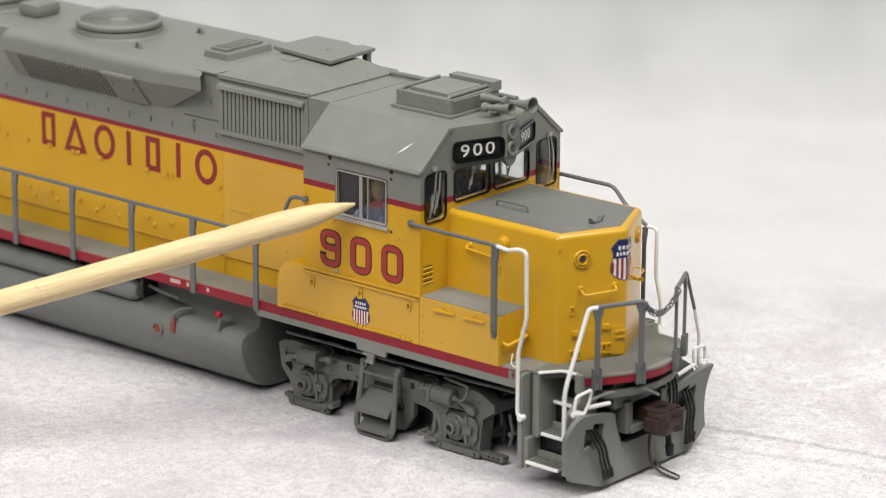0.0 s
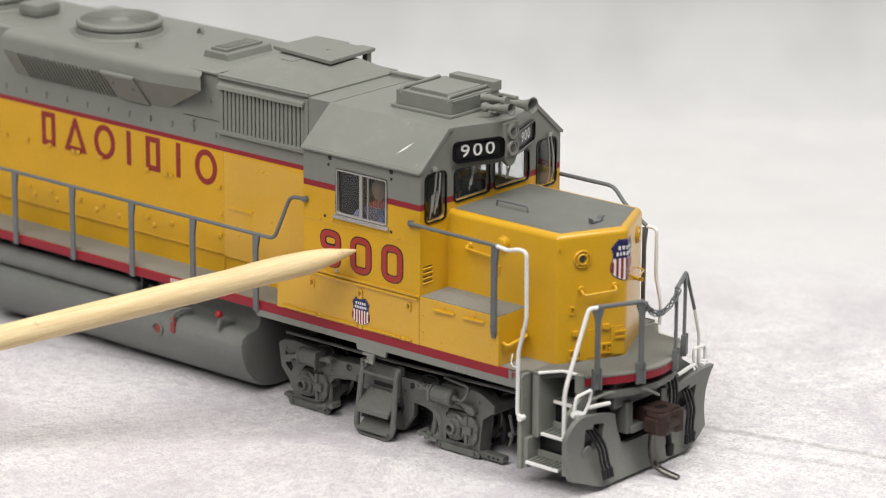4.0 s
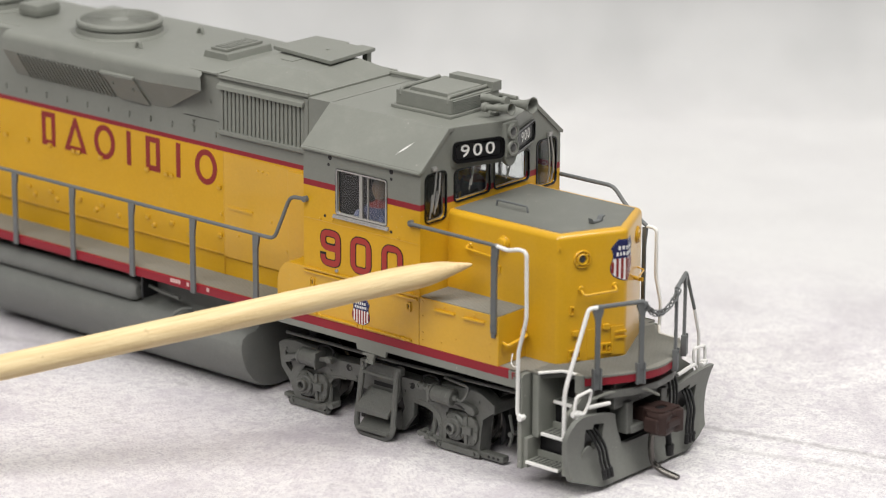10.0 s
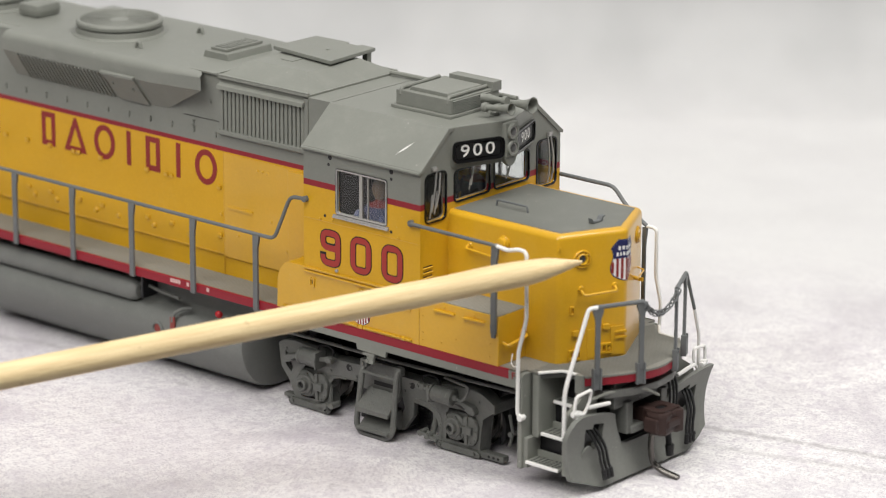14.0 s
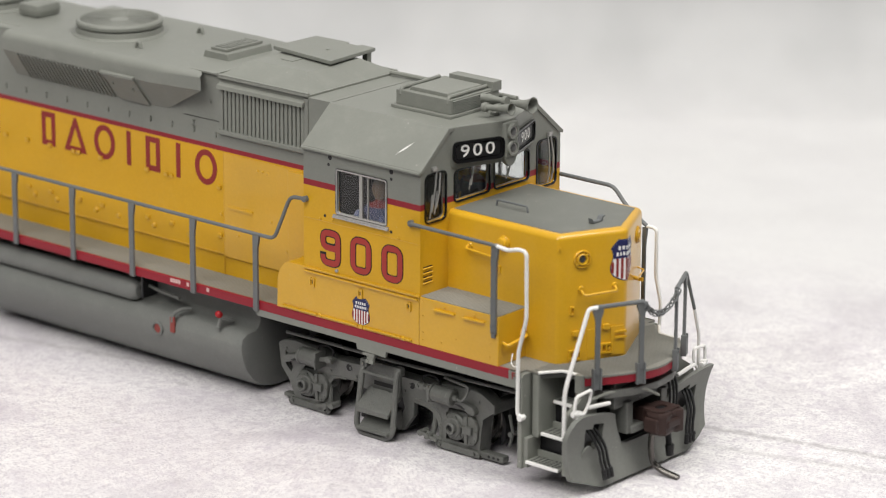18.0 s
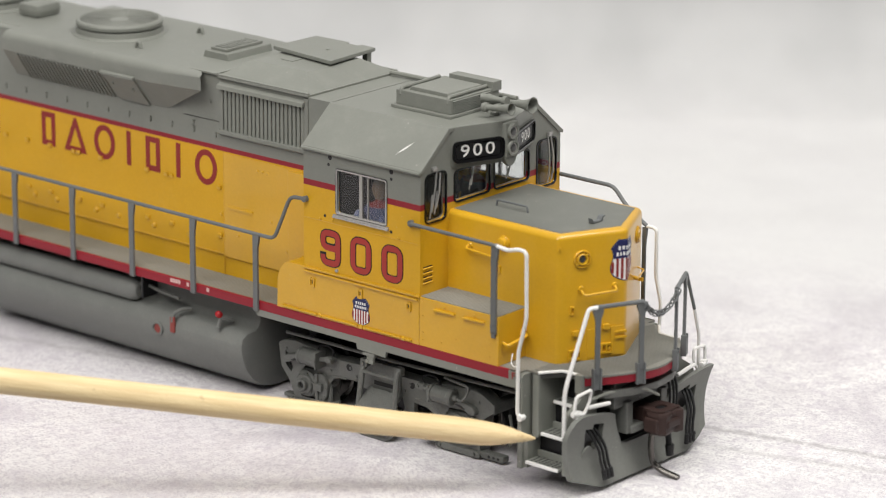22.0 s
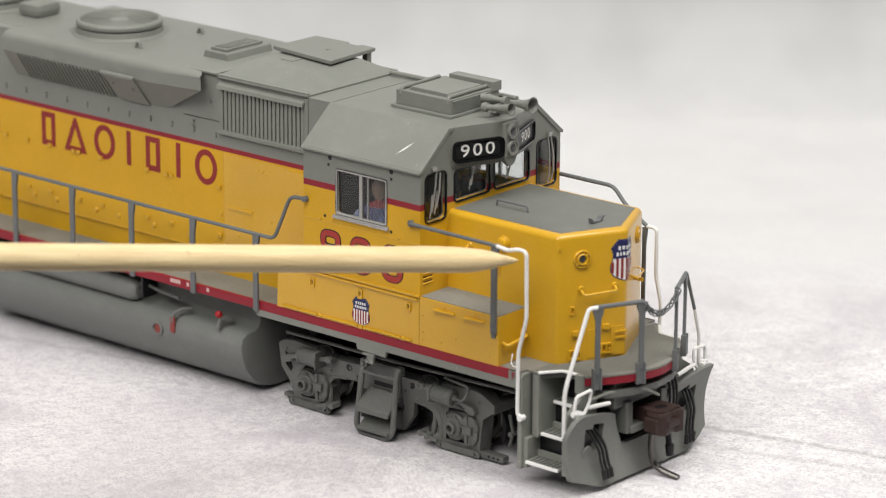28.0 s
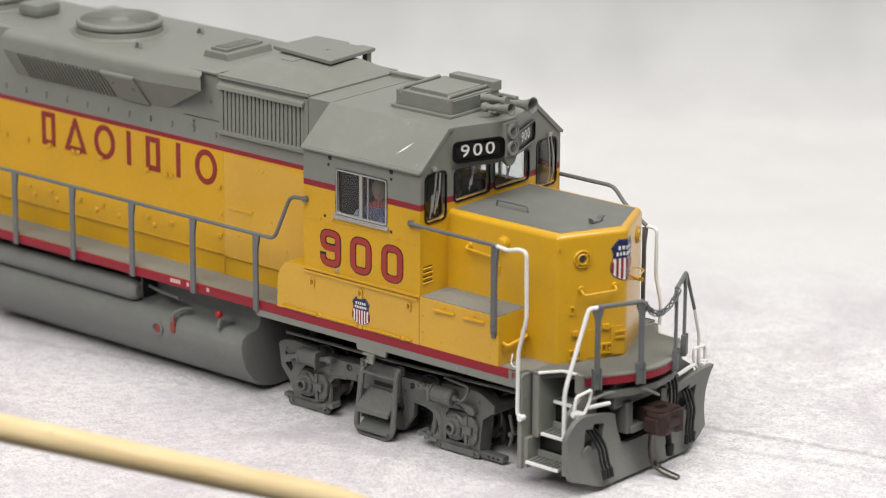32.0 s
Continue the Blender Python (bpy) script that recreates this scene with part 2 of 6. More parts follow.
def join(bm, other):
    vs = [bm.verts.new(v.co) for v in other.verts]
    other.verts.index_update()
    for f in other.faces:
        try:
            bm.faces.new([vs[v.index] for v in f.verts])
        except ValueError:
            pass
    other.free()
    return bm


def prism(outline, axis, a, b, r=0.0, bm=None):
    """A closed outline drawn out along an axis. Outlines are (y, z), (x, z) or (x, y)."""
    own = bmesh.new()

    def at(p, k):
        return {"x": (k, p[0], p[1]), "y": (p[0], k, p[1]), "z": (p[0], p[1], k)}[axis]
    lo = [own.verts.new(at(p, a)) for p in outline]
    hi = [own.verts.new(at(p, b)) for p in outline]
    n = len(outline)
    own.faces.new(lo)
    own.faces.new(hi[::-1])
    for i in range(n):
        own.faces.new((lo[i], lo[(i + 1) % n], hi[(i + 1) % n], hi[i]))
    if r:
        bmesh.ops.recalc_face_normals(own, faces=own.faces[:])
        bevel(own, r)
    return join(bm, own) if bm is not None else own


def rod(p, q, r, r2=None, n=14, bm=None, caps=True):
    own = bmesh.new()
    p, q = Vector(p), Vector(q)
    d = q - p
    bmesh.ops.create_cone(own, cap_ends=caps, segments=n, radius1=r, radius2=r if r2 is None else r2, depth=d.length)
    m = Matrix.Translation((p + q) / 2) @ d.to_track_quat("Z", "Y").to_matrix().to_4x4()
    own.transform(m)
    return join(bm, own) if bm is not None else own


def rounded(points, radius, steps=4):
    """A polyline with its inner corners rounded."""
    pts = [Vector(p) for p in points]
    out = [pts[0]]
    for a, b, c in zip(pts, pts[1:], pts[2:]):
        u, v = a - b, c - b
        k = min(radius, u.length * 0.45, v.length * 0.45)
        s, e = b + u.normalized() * k, b + v.normalized() * k
        for i in range(steps + 1):
            t = i / steps
            out.append(s * (1 - t) ** 2 + b * 2 * t * (1 - t) + e * t * t)
    return out + [pts[-1]]


def tube(points, r, n=10, bend=0.0, bm=None):
    own = bmesh.new()
    pts = rounded(points, bend) if bend else [Vector(p) for p in points]
    rings, ref = [], None
    for i, p in enumerate(pts):
        d = (pts[min(i + 1, len(pts) - 1)] - pts[max(i - 1, 0)]).normalized()
        if ref is None:
            ref = d.orthogonal().normalized()
        ref = (ref - d * ref.dot(d)).normalized()
        s = d.cross(ref)
        rings.append([own.verts.new(p + (ref * math.cos(k * math.tau / n) + s * math.sin(k * math.tau / n)) * r) for k in range(n)])
    for a, b in zip(rings, rings[1:]):
        for k in range(n):
            own.faces.new((a[k], a[(k + 1) % n], b[(k + 1) % n], b[k]))
    own.faces.new(rings[0][::-1])
    own.faces.new(rings[-1])
    return join(bm, own) if bm is not None else own


def lathe(profile, centre, direction, n=24, bm=None):
    """Turn (radius, height) pairs about an axis."""
    own = bmesh.new()
    rings = []
    for r, h in profile:
        rings.append([own.verts.new((r * math.cos(k * math.tau / n), r * math.sin(k * math.tau / n), h)) for k in range(n)])
    for a, b in zip(rings, rings[1:]):
        for k in range(n):
            own.faces.new((a[k], a[(k + 1) % n], b[(k + 1) % n], b[k]))
    own.faces.new(rings[0][::-1])
    own.faces.new(rings[-1])
    bmesh.ops.remove_doubles(own, verts=own.verts[:], dist=1e-4)
    m = Matrix.Translation(centre) @ Vector(direction).to_track_quat("Z", "Y").to_matrix().to_4x4()
    own.transform(m)
    return join(bm, own) if bm is not None else own


def rrect(u0, u1, v0, v1, r, n=4):
    out = []
    for cu, cv, a in ((u1 - r, v1 - r, 0), (u0 + r, v1 - r, 90), (u0 + r, v0 + r, 180), (u1 - r, v0 + r, 270)):
        for i in range(n + 1):
            t = radians(a + 90 * i / n)
            out.append((cu + r * math.cos(t), cv + r * math.sin(t)))
    return out


def sheet(loops, place, thick):
    """A plate with holes: loops of (u, v), the first one outside; place(u, v, depth) gives the point."""
    bm = bmesh.new()
    edges = []
    for loop in loops:
        vs = [bm.verts.new((u, v, 0)) for u, v in loop]
        edges += [bm.edges.new((vs[i], vs[(i + 1) % len(vs)])) for i in range(len(vs))]
    bmesh.ops.triangle_fill(bm, edges=edges, use_beauty=True)
    made = bmesh.ops.extrude_face_region(bm, geom=bm.faces[:])
    for v in made["geom"]:
        if isinstance(v, bmesh.types.BMVert):
            v.co.z = thick
    for v in bm.verts:
        v.co = place(*v.co)
    return bm


def ring_plate(outer, inner, place, thick):
    return sheet([outer, inner], place, thick)


def label_mesh(text, size, place, thick=0.05, spread=1.0, bold=0.022):
    """Lettering from the built-in font as a mesh, centred, laid by place(u, v, depth), in millimetres."""
    cu = bpy.data.curves.new("lettering", "FONT")
    cu.body, cu.size, cu.align_x, cu.align_y, cu.extrude = text, size, "CENTER", "CENTER", thick
    cu.offset = size * bold
    cu.space_character = spread
    ob = new("lettering", cu)
    me = bpy.data.meshes.new_from_object(ob.evaluated_get(bpy.context.evaluated_depsgraph_get()))
    bpy.data.objects.remove(ob)
    bm = bmesh.new()
    bm.from_mesh(me)
    bpy.data.meshes.remove(me)
    for v in bm.verts:
        v.co = place(v.co.x, v.co.y, v.co.z)
    return bm


# ---- the table and the sheet behind ----
def studio_sheet():
    heading = Vector((-0.6452, 0.7640, 0)).normalized()
    side = Vector((heading.y, -heading.x, 0))
    start = Vector((349.1, -396.3, 0))
    prof = [(k, 1.7) for k in range(464, 713, 31)]
    prof += [(712 + 32 * math.sin(radians(a)), 33.7 - 32 * math.cos(radians(a))) for a in range(6, 91, 6)]
    prof += [(745, 300), (748, 700)]
    bm = bmesh.new()
    rows = []
    for u, h in prof:
        rows.append([bm.verts.new(start + heading * u + side * s + Vector((0, 0, h))) for s in range(-400, 401, 100)])
    for a, b in zip(rows, rows[1:]):
        for i in range(len(a) - 1):
            bm.faces.new((a[i], a[i + 1], b[i + 1], b[i]))
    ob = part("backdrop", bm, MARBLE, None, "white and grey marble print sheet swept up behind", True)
    tagged(ob, category="backdrop", kind="structure")
    # added table, out of view, kept dark so little light bounces up
    t = part("tabletop", box(-700, 900, -900, 800, -32, 1.1, 3), paint("table_paint", (0.06, 0.06, 0.06), 0.6), None, "unseen dark table added under the sheet")
    tagged(t, category="table", kind="structure")


studio_sheet()

# ---- the model locomotive: x forward, near side at -y, millimetres ----
W, WH, WN = 17.46, 10.6, 10.7
ZD, ZT = 20.0, 28.1
XCF, ZE, YR, ZR = 24.6, 48.1, 10.87, 53.97
XN1, XN2, ZN = 46.6, 51.85, 40.75

loco = new("model_locomotive")
tagged(loco, "yellow and grey model diesel locomotive standing on a marble sheet", "model train")



def side_at(y):
    return lambda u, v, d: Vector((u, y + d, v))


def front_at(x):
    return lambda u, v, d: Vector((x - d, u, v))


# ---- underframe, deck and sill ----
def arc_front(n=14, y1=12.8):
    return [(58.7 - 0.066 * (y1 * t / n) ** 1.77, y1 * t / n) for t in range(n + 1)]


def deck():
    half = arc_front()
    edge = [(x, -y) for x, y in half[::-1]] + half[1:]
    out = [(-138, -W + 0.05), (44.6, -W + 0.05), (44.6, -15.5), (46.9, -15.5), (49.3, -12.3), (52.9, -12.15), (52.9, -12.8)] + edge[1:-1]
    out += [(52.9, 12.8), (52.9, 12.15), (49.3, 12.3), (46.9, 15.5), (44.6, 15.5), (44.6, W - 0.05), (-138, W - 0.05)]
    d = part("walkway_deck", prism([(x + (0.35 if x > 53 else 0), y) for x, y in out], "z", 19.68, ZD), WALK, loco, "grey safety-tread walkway deck")
    part("deck_plate", prism([(x - (0.9 if x > 52.95 else 0), y * 0.97) for x, y in out], "z", 18.9, 19.68), UNDER, loco)
    band = bmesh.new()
    ribs = []
    for x, y in edge:
        ribs.append([band.verts.new((x * k, y * k, z)) for k, z in ((1.004, 19.72), (1.004, 18.4), (0.985, 18.4), (0.985, 19.72))])
    for p, q in zip(ribs, ribs[1:]):
        for m in range(4):
            band.faces.new((p[m], p[(m + 1) % 4], q[(m + 1) % 4], q[m]))
    band.faces.new(ribs[0])
    band.faces.new(ribs[-1])
    part("front_fascia", band, RED, loco, "red end fascia of the deck")
    # raised tread on the front platform
    bm = bmesh.new()
    for i in range(34):
        x = 45.6 + i * 0.36
        lim = 12.0 if x > 49.3 else 15.6 - (x - 45.6)
        if x > 53.2:
            lim = (max(0.02, 58.4 - x) / 0.066) ** (1 / 1.77)
        box(x, x + 0.16, -lim, lim, 19.98, 20.07, bm=bm)
    part("tread", bm, WALK, d)
    for s in (-1, 1):
        y0, y1 = sorted((s * (W - 0.5), s * (W + 0.02)))
        part("sill_stripe", box(-138, 42.6, y0, y1, 18.55, 20.03, 0.08), RED, loco, "red stripe along the sill")
        prof = [(-11.5, 18.55), (-10.4, 17.45), (11.2, 17.45), (11.4, 16.5), (17.4, 16.3), (17.5, 17.3), (44.5, 17.3), (44.5, 20.0), (42.62, 20.0), (42.62, 18.55)]
        part("sill", prism(prof, "y", y0, y1, 0.06), GREY, loco)
        part("frame_rail", box(-134, 42, min(s * 9, s * 12), max(s * 9, s * 12), 15.5, 19.1, 0.3), BLACK, loco)
    part("frame_beam", box(-134, 52, -9, 9, 14.5, 19.05, 0.3), BLACK, loco)
    f = part("sill_letter", label_mesh("F", 1.5, lambda u, v, d: Vector((43.6 + u, -W - 0.05 - d, 19.2 + v))), LETTER, loco)
    for x, w in ((-30.4, 0.5), (-29.8, 0.5), (-29.2, 0.5), (-28.6, 0.5), (-26.6, 0.5), (-22.0, 0.6)):
        part("sill_lettering", box(x, x + w, -W - 0.06, -W, 19.15, 19.85), PINK, loco, "small white lettering bar")
    part("sill_bracket", box(12.4, 14.9, -W + 0.1, -W + 1.2, 15.7, 16.3, 0.15), GREY, loco)
    part("bracket_tongue", box(13.2, 14.6, -W + 0.2, -W + 0.9, 14.4, 15.8, 0.2), GREY, loco)
    for x in (13.4, 14.5):
        part("bracket_bolt", rod((x, -W, 14.9), (x, -W + 0.3, 14.9), 0.3, n=8), GREY, loco)


deck()


# ---- long hood ----
def hood():
    prof = [(-WH + 0.3, ZD), (-WH + 0.3, 23.3), (-WH, 23.55), (-WH, 54.35), (-WH + 0.15, 54.5), (-8, 54.75), (8, 54.75), (WH - 0.15, 54.5), (WH, 54.35), (WH, 23.55), (WH - 0.3, 23.3), (WH - 0.3, ZD)]
    h = part("long_hood", prism(prof, "x", -132, -24.0, 0.0), HOOD_PAINT, loco, "yellow and grey long hood with a red line", True)
    part("hood_cab_end", prism([(-WH + 0.28, ZD), (-WH + 0.28, 23.0), (-WH, 23.2), (-WH, 53.7), (WH, 53.7), (WH, 23.2), (WH - 0.28, 23.0), (WH - 0.28, ZD)], "x", -24.0, -0.1), HOOD_PAINT, h)
    # lower door row and its ledge
    part("lower_ledge", box(-131, -24.2, -WH - 0.1, -WH, 23.55, 23.8, 0.04), YELLOW, h)
    part("cab_end_panel", box(-24.3, -6.6, -WH - 0.1, -WH, 23.3, 41.2, 0.05), YELLOW, h)
    part("kick_plate", box(-23.4, -17.6, -WH - 0.3, -WH, 31.7, 32.3, 0.1), YELLOW, h)
    part("access_hatch", box(-9.6, -0.4, -WH - 0.35, -WH, 22.0, 40.9, 0.12), YELLOW, h)
    part("seam", box(-24.35, -24.26, -WH - 0.16, -WH, 20.2, 41.3), YELLOW, h)
    rng = random.Random(4)
    latch = part("door_latch", box(-0.45, 0.45, -WH - 0.36, -WH - 0.02, -0.3, 0.34, 0.12), YELLOW, h)
    latch.location = (-0.0253, 0, 0.0351)
    for x in (-36.5, -37.7, -42.3, -53.5, -59.0, -60.2, -66.1, -71.8, -77.4):
        twin(latch, x + 25.3, 0, 0)
    for x in (-25.2, -36.5, -42.3, -53.4, -58.9, -66.2, -71.8):
        twin(latch, x + 25.3, 0, -8.4)
    knob = part("door_knob", lathe([(0.5, 0), (0.46, 0.2), (0.25, 0.34)], (0, -WH, 0), (0, -1, 0), 10), YELLOW, h)
    knob.location = (-0.0325, 0, 0.0255)
    for x in (-40.9, -49.5, -55.0, -64.8, -70.4, -76.0):
        twin(knob, x + 32.5, 0, 0)
    hinge = part("door_hinge", rod((0, -WH - 0.1, -0.45), (0, -WH - 0.1, 0.45), 0.22, n=8), GREY, h)
    hinge.location = (-0.077, 0, 0.0441)
    for i in range(1, 11):
        twin(hinge, i * 5.1, 0, rng.uniform(-0.1, 0.1))
    bolt = part("rivet", lathe([(0.3, 0), (0.28, 0.15), (0.12, 0.25)], (0, -WH, 0), (0, -1, 0), 8), YELLOW, h)
    bolt.location = (-0.0165, 0, 0.0395)
    for dx, dz in ((1.1, 0), (2.2, 0), (3.0, -8.2), (6.5, -12.6), (-8.4, -9), (-4.5, -12)):
        twin(bolt, dx, 0, dz)
    for x, z in ((-31.5, 44.3), (-31.5, 45.2), (-27.5, 49.2)):
        part("grab_bracket", box(x, x + 0.6, -WH - 0.4, -WH, z, z + 0.5, 0.1), GREY, h)
    part("roof_seam", box(-33.5, -25.2, -WH - 0.05, -WH, 46.3, 46.4), DARK, h)
    # railroad name as plain shapes in its colour
    p = side_at(-WH - 0.06)
    zt, zb, st = 41.0, 35.0, 0.98

    def shape(loops):
        part("name_shape", sheet(loops, p, 0.05), LETTER, h, "dark red lettering shape")

    def ring(cx):
        rx, rz, zc = 2.55, (zt - zb) / 2 + 0.05, (zt + zb) / 2
        o = [(cx + rx * math.cos(k * math.tau / 28), zc + rz * math.sin(k * math.tau / 28)) for k in range(28)]
        i = [(cx + (rx - st) * math.cos(k * math.tau / 28), zc + (rz - st) * math.sin(k * math.tau / 28)) for k in range(28)]
        shape([o, i])
    def frame_box(x0, x1):
        shape([[(x0, zb), (x1, zb), (x1, zt), (x0, zt)], [(x0 + st, zb + st), (x1 - st, zb + st), (x1 - st, zt - st), (x0 + st, zt - st)]])

    def bar(x0):
        shape([[(x0, zb), (x0 + 1, zb), (x0 + 1, zt), (x0, zt)]])
    frame_box(-68.2, -64.8)
    shape([[(-62.6, zb), (-57.0, zb), (-59.5, zt), (-60.1, zt)], [(-61.2, 35.9), (-58.4, 35.9), (-59.8, 39.3)]])
    ring(-52.6)
    bar(-47.2)
    frame_box(-42.6, -39.2)
    bar(-35.4)
    ring(-28.4)
    bar(-80.2)
    return h


hood()


def blister():
    """Dynamic brake hatch: a flat roof with a flared, undercut side."""
    bm = bmesh.new()
    half = [(-9.0, 54.9)] + [(-12.5 - 1.5 * math.sin(radians(k)), 53.35 + 1.5 * math.cos(radians(k))) for k in range(0, 91, 15)] + [(-14.0, 51.6), (-WH, 46.6)]
    nose_x = [-31.0, -27.2, -26.9, -26.7, -26.5, -26.4, -26.2, -26.1, -26.0, -36.6]
    nose_z = [54.5, 54.5, 54.47, 54.44, 54.4, 54.36, 54.3, 54.25, 52.15, 46.9]
    ring_a, ring_m, ring_b = [], [], []
    for s in (1, -1):
        for i in (range(10) if s == 1 else range(9, -1, -1)):
            y, z = half[i]
            ring_a.append(bm.verts.new((nose_x[i], s * y, nose_z[i])))
            ring_m.append(bm.verts.new((-37.6, s * y, z)))
            ring_b.append(bm.verts.new((-74.0, s * y, z)))
    n = 20
    for p, q in ((ring_a, ring_m), (ring_m, ring_b)):
        for i in range(n):
            bm.faces.new((p[i], p[(i + 1) % n], q[(i + 1) % n], q[i]))
    bm.faces.new(ring_b)
    for k in range(8):
        bm.faces.new((ring_a[9], ring_a[k], ring_a[k + 1]))
        bm.faces.new((ring_a[10], ring_a[19 - k], ring_a[18 - k]))
    bm.faces.new((ring_a[0], ring_a[9], ring_a[10], ring_a[19]))
    b = part("brake_hatch", bm, GREY, loco, "flared grey dynamic brake hatch", True)
    b.data.set_sharp_from_angle(angle=radians(19))
    # rest of the roof behind
    part("rear_roof", prism([(-WH, 51.8), (-WH + 0.4, 53.6), (-9, 54.8), (9, 54.8), (WH - 0.4, 53.6), (WH, 51.8)], "x", -131, -74.02, 0.2), GREY, loco)
    # grille in the sloped side, slat by slat
    def on(x, k, out):
        y, z = -14.0 + k * (14.0 - WH), 51.6 - k * 5.0
        nrm = Vector((0, -0.827, -0.562))
        return Vector((x, y, z)) + nrm * out
    # near-black face on the closed slope, shade between slats put into its colour
    bm = bmesh.new()
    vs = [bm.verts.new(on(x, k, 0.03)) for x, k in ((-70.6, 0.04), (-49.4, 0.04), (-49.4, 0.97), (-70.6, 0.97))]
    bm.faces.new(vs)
    part("grille_gap_face", bm, RECESS, b)
    bm = bmesh.new()
    q = []
    for out in (0.0, 0.3):
        q.append([bm.verts.new(on(x, k, out)) for x, k in ((-70.55, 0.03), (-70.2, 0.03), (-70.2, 0.98), (-70.55, 0.98))])
    for i in range(4):
        bm.faces.new((q[0][i], q[0][(i + 1) % 4], q[1][(i + 1) % 4], q[1][i]))
    bm.faces.new(q[1])
    slat = part("grille_slat", bm, GREY, b)
    for i in range(1, 24):
        twin(slat, i * 0.905, 0, 0)
    # cover door with a lip
    bm = bmesh.new()
    q = []
    for out in (0.0, 0.4):
        q.append([bm.verts.new(on(x, k, out)) for x, k in ((-49.2, -0.03), (-41.6, -0.03), (-41.0, 0.97), (-47.6, 0.97))])
    for i in range(4):
        bm.faces.new((q[0][i], q[0][(i + 1) % 4], q[1][(i + 1) % 4], q[1][i]))
    bm.faces.new(q[1])
    part("cover_door", bm, GREY, b)
    part("door_lip", prism([(-13.9, 51.5), (-14.6, 51.4), (-14.6, 51.8), (-13.9, 52.0)], "x", -49.4, -41.5), GREY, b)
    for x, k in ((-47.4, 0.3), (-42.9, 0.4)):
        part("door_knob", rod(on(x, k, 0.3), on(x, k, 0.75), 0.3, n=8), GREY, b)
    ring = part("lifting_eye", tube([(-47.7, -7.4, 54.9), (-47.4, -7.4, 55.8), (-46.8, -7.4, 55.9), (-46.5, -7.4, 54.9)], 0.3, 8, 0.5), GREY, b)
    twin(ring, 0.4, 14.6, 0)
    twin(ring, -20.4, 9.4, 0)
    return b


blister()


def fan(x, label=True):
    c, yc = (x, -0.9, 54.7), -0.9
    base = part("cooling_fan", lathe([(8.3, 0), (8.3, 0.25), (8.1, 0.45), (7.55, 0.5), (7.45, 1.35), (7.1, 1.42), (7.1, 1.66), (7.5, 1.75), (7.55, 2.3), (7.35, 2.6), (7.0, 2.7), (6.7, 2.55), (6.6, 1.8), (6.55, 0.8), (0.1, 0.8)], c, (0, 0, 1), 56), GREY, loco, "round roof fan with a wire guard", True)
    for r in (1.9, 2.4, 2.9, 3.4, 3.9, 4.4, 4.9, 5.4, 5.9, 6.4):
        part("guard_ring", tube([(x + r * math.cos(k * math.tau / 40), yc + r * math.sin(k * math.tau / 40), 57.1) for k in range(41)], 0.13, 5), GREY, base)
    bm = bmesh.new()
    rod((x, yc, 55.4), (x, yc, 57.15), 1.7, n=16, bm=bm)
    part("fan_hub", bm, GREY, base)
    for k in range(10):
        a = k * math.tau / 10
        b = bmesh.new()
        dx, dy = math.cos(a), math.sin(a)
        vs = []
        for r, w, z in ((1.2, 0.7, 55.9), (6.3, 1.3, 56.0)):
            for s in (-1, 1):
                vs.append(b.verts.new((x + dx * r - dy * w * s, yc + dy * r + dx * w * s, z + 0.45 * s)))
        b.faces.new((vs[0], vs[1], vs[3], vs[2]))
        bmesh.ops.solidify(b, geom=b.faces[:], thickness=0.25)
        part("fan_blade", b, UNDER, base)
    for k in range(9):
        a = radians(20 + 20 * k)
        part("fan_spoke", rod((x - 6.6 * math.cos(a), yc - 6.6 * math.sin(a), 56.95), (x + 6.6 * math.cos(a), yc + 6.6 * math.sin(a), 56.95), 0.16, n=6), GREY, base)


fan(-58.3)
fan(-91.5)


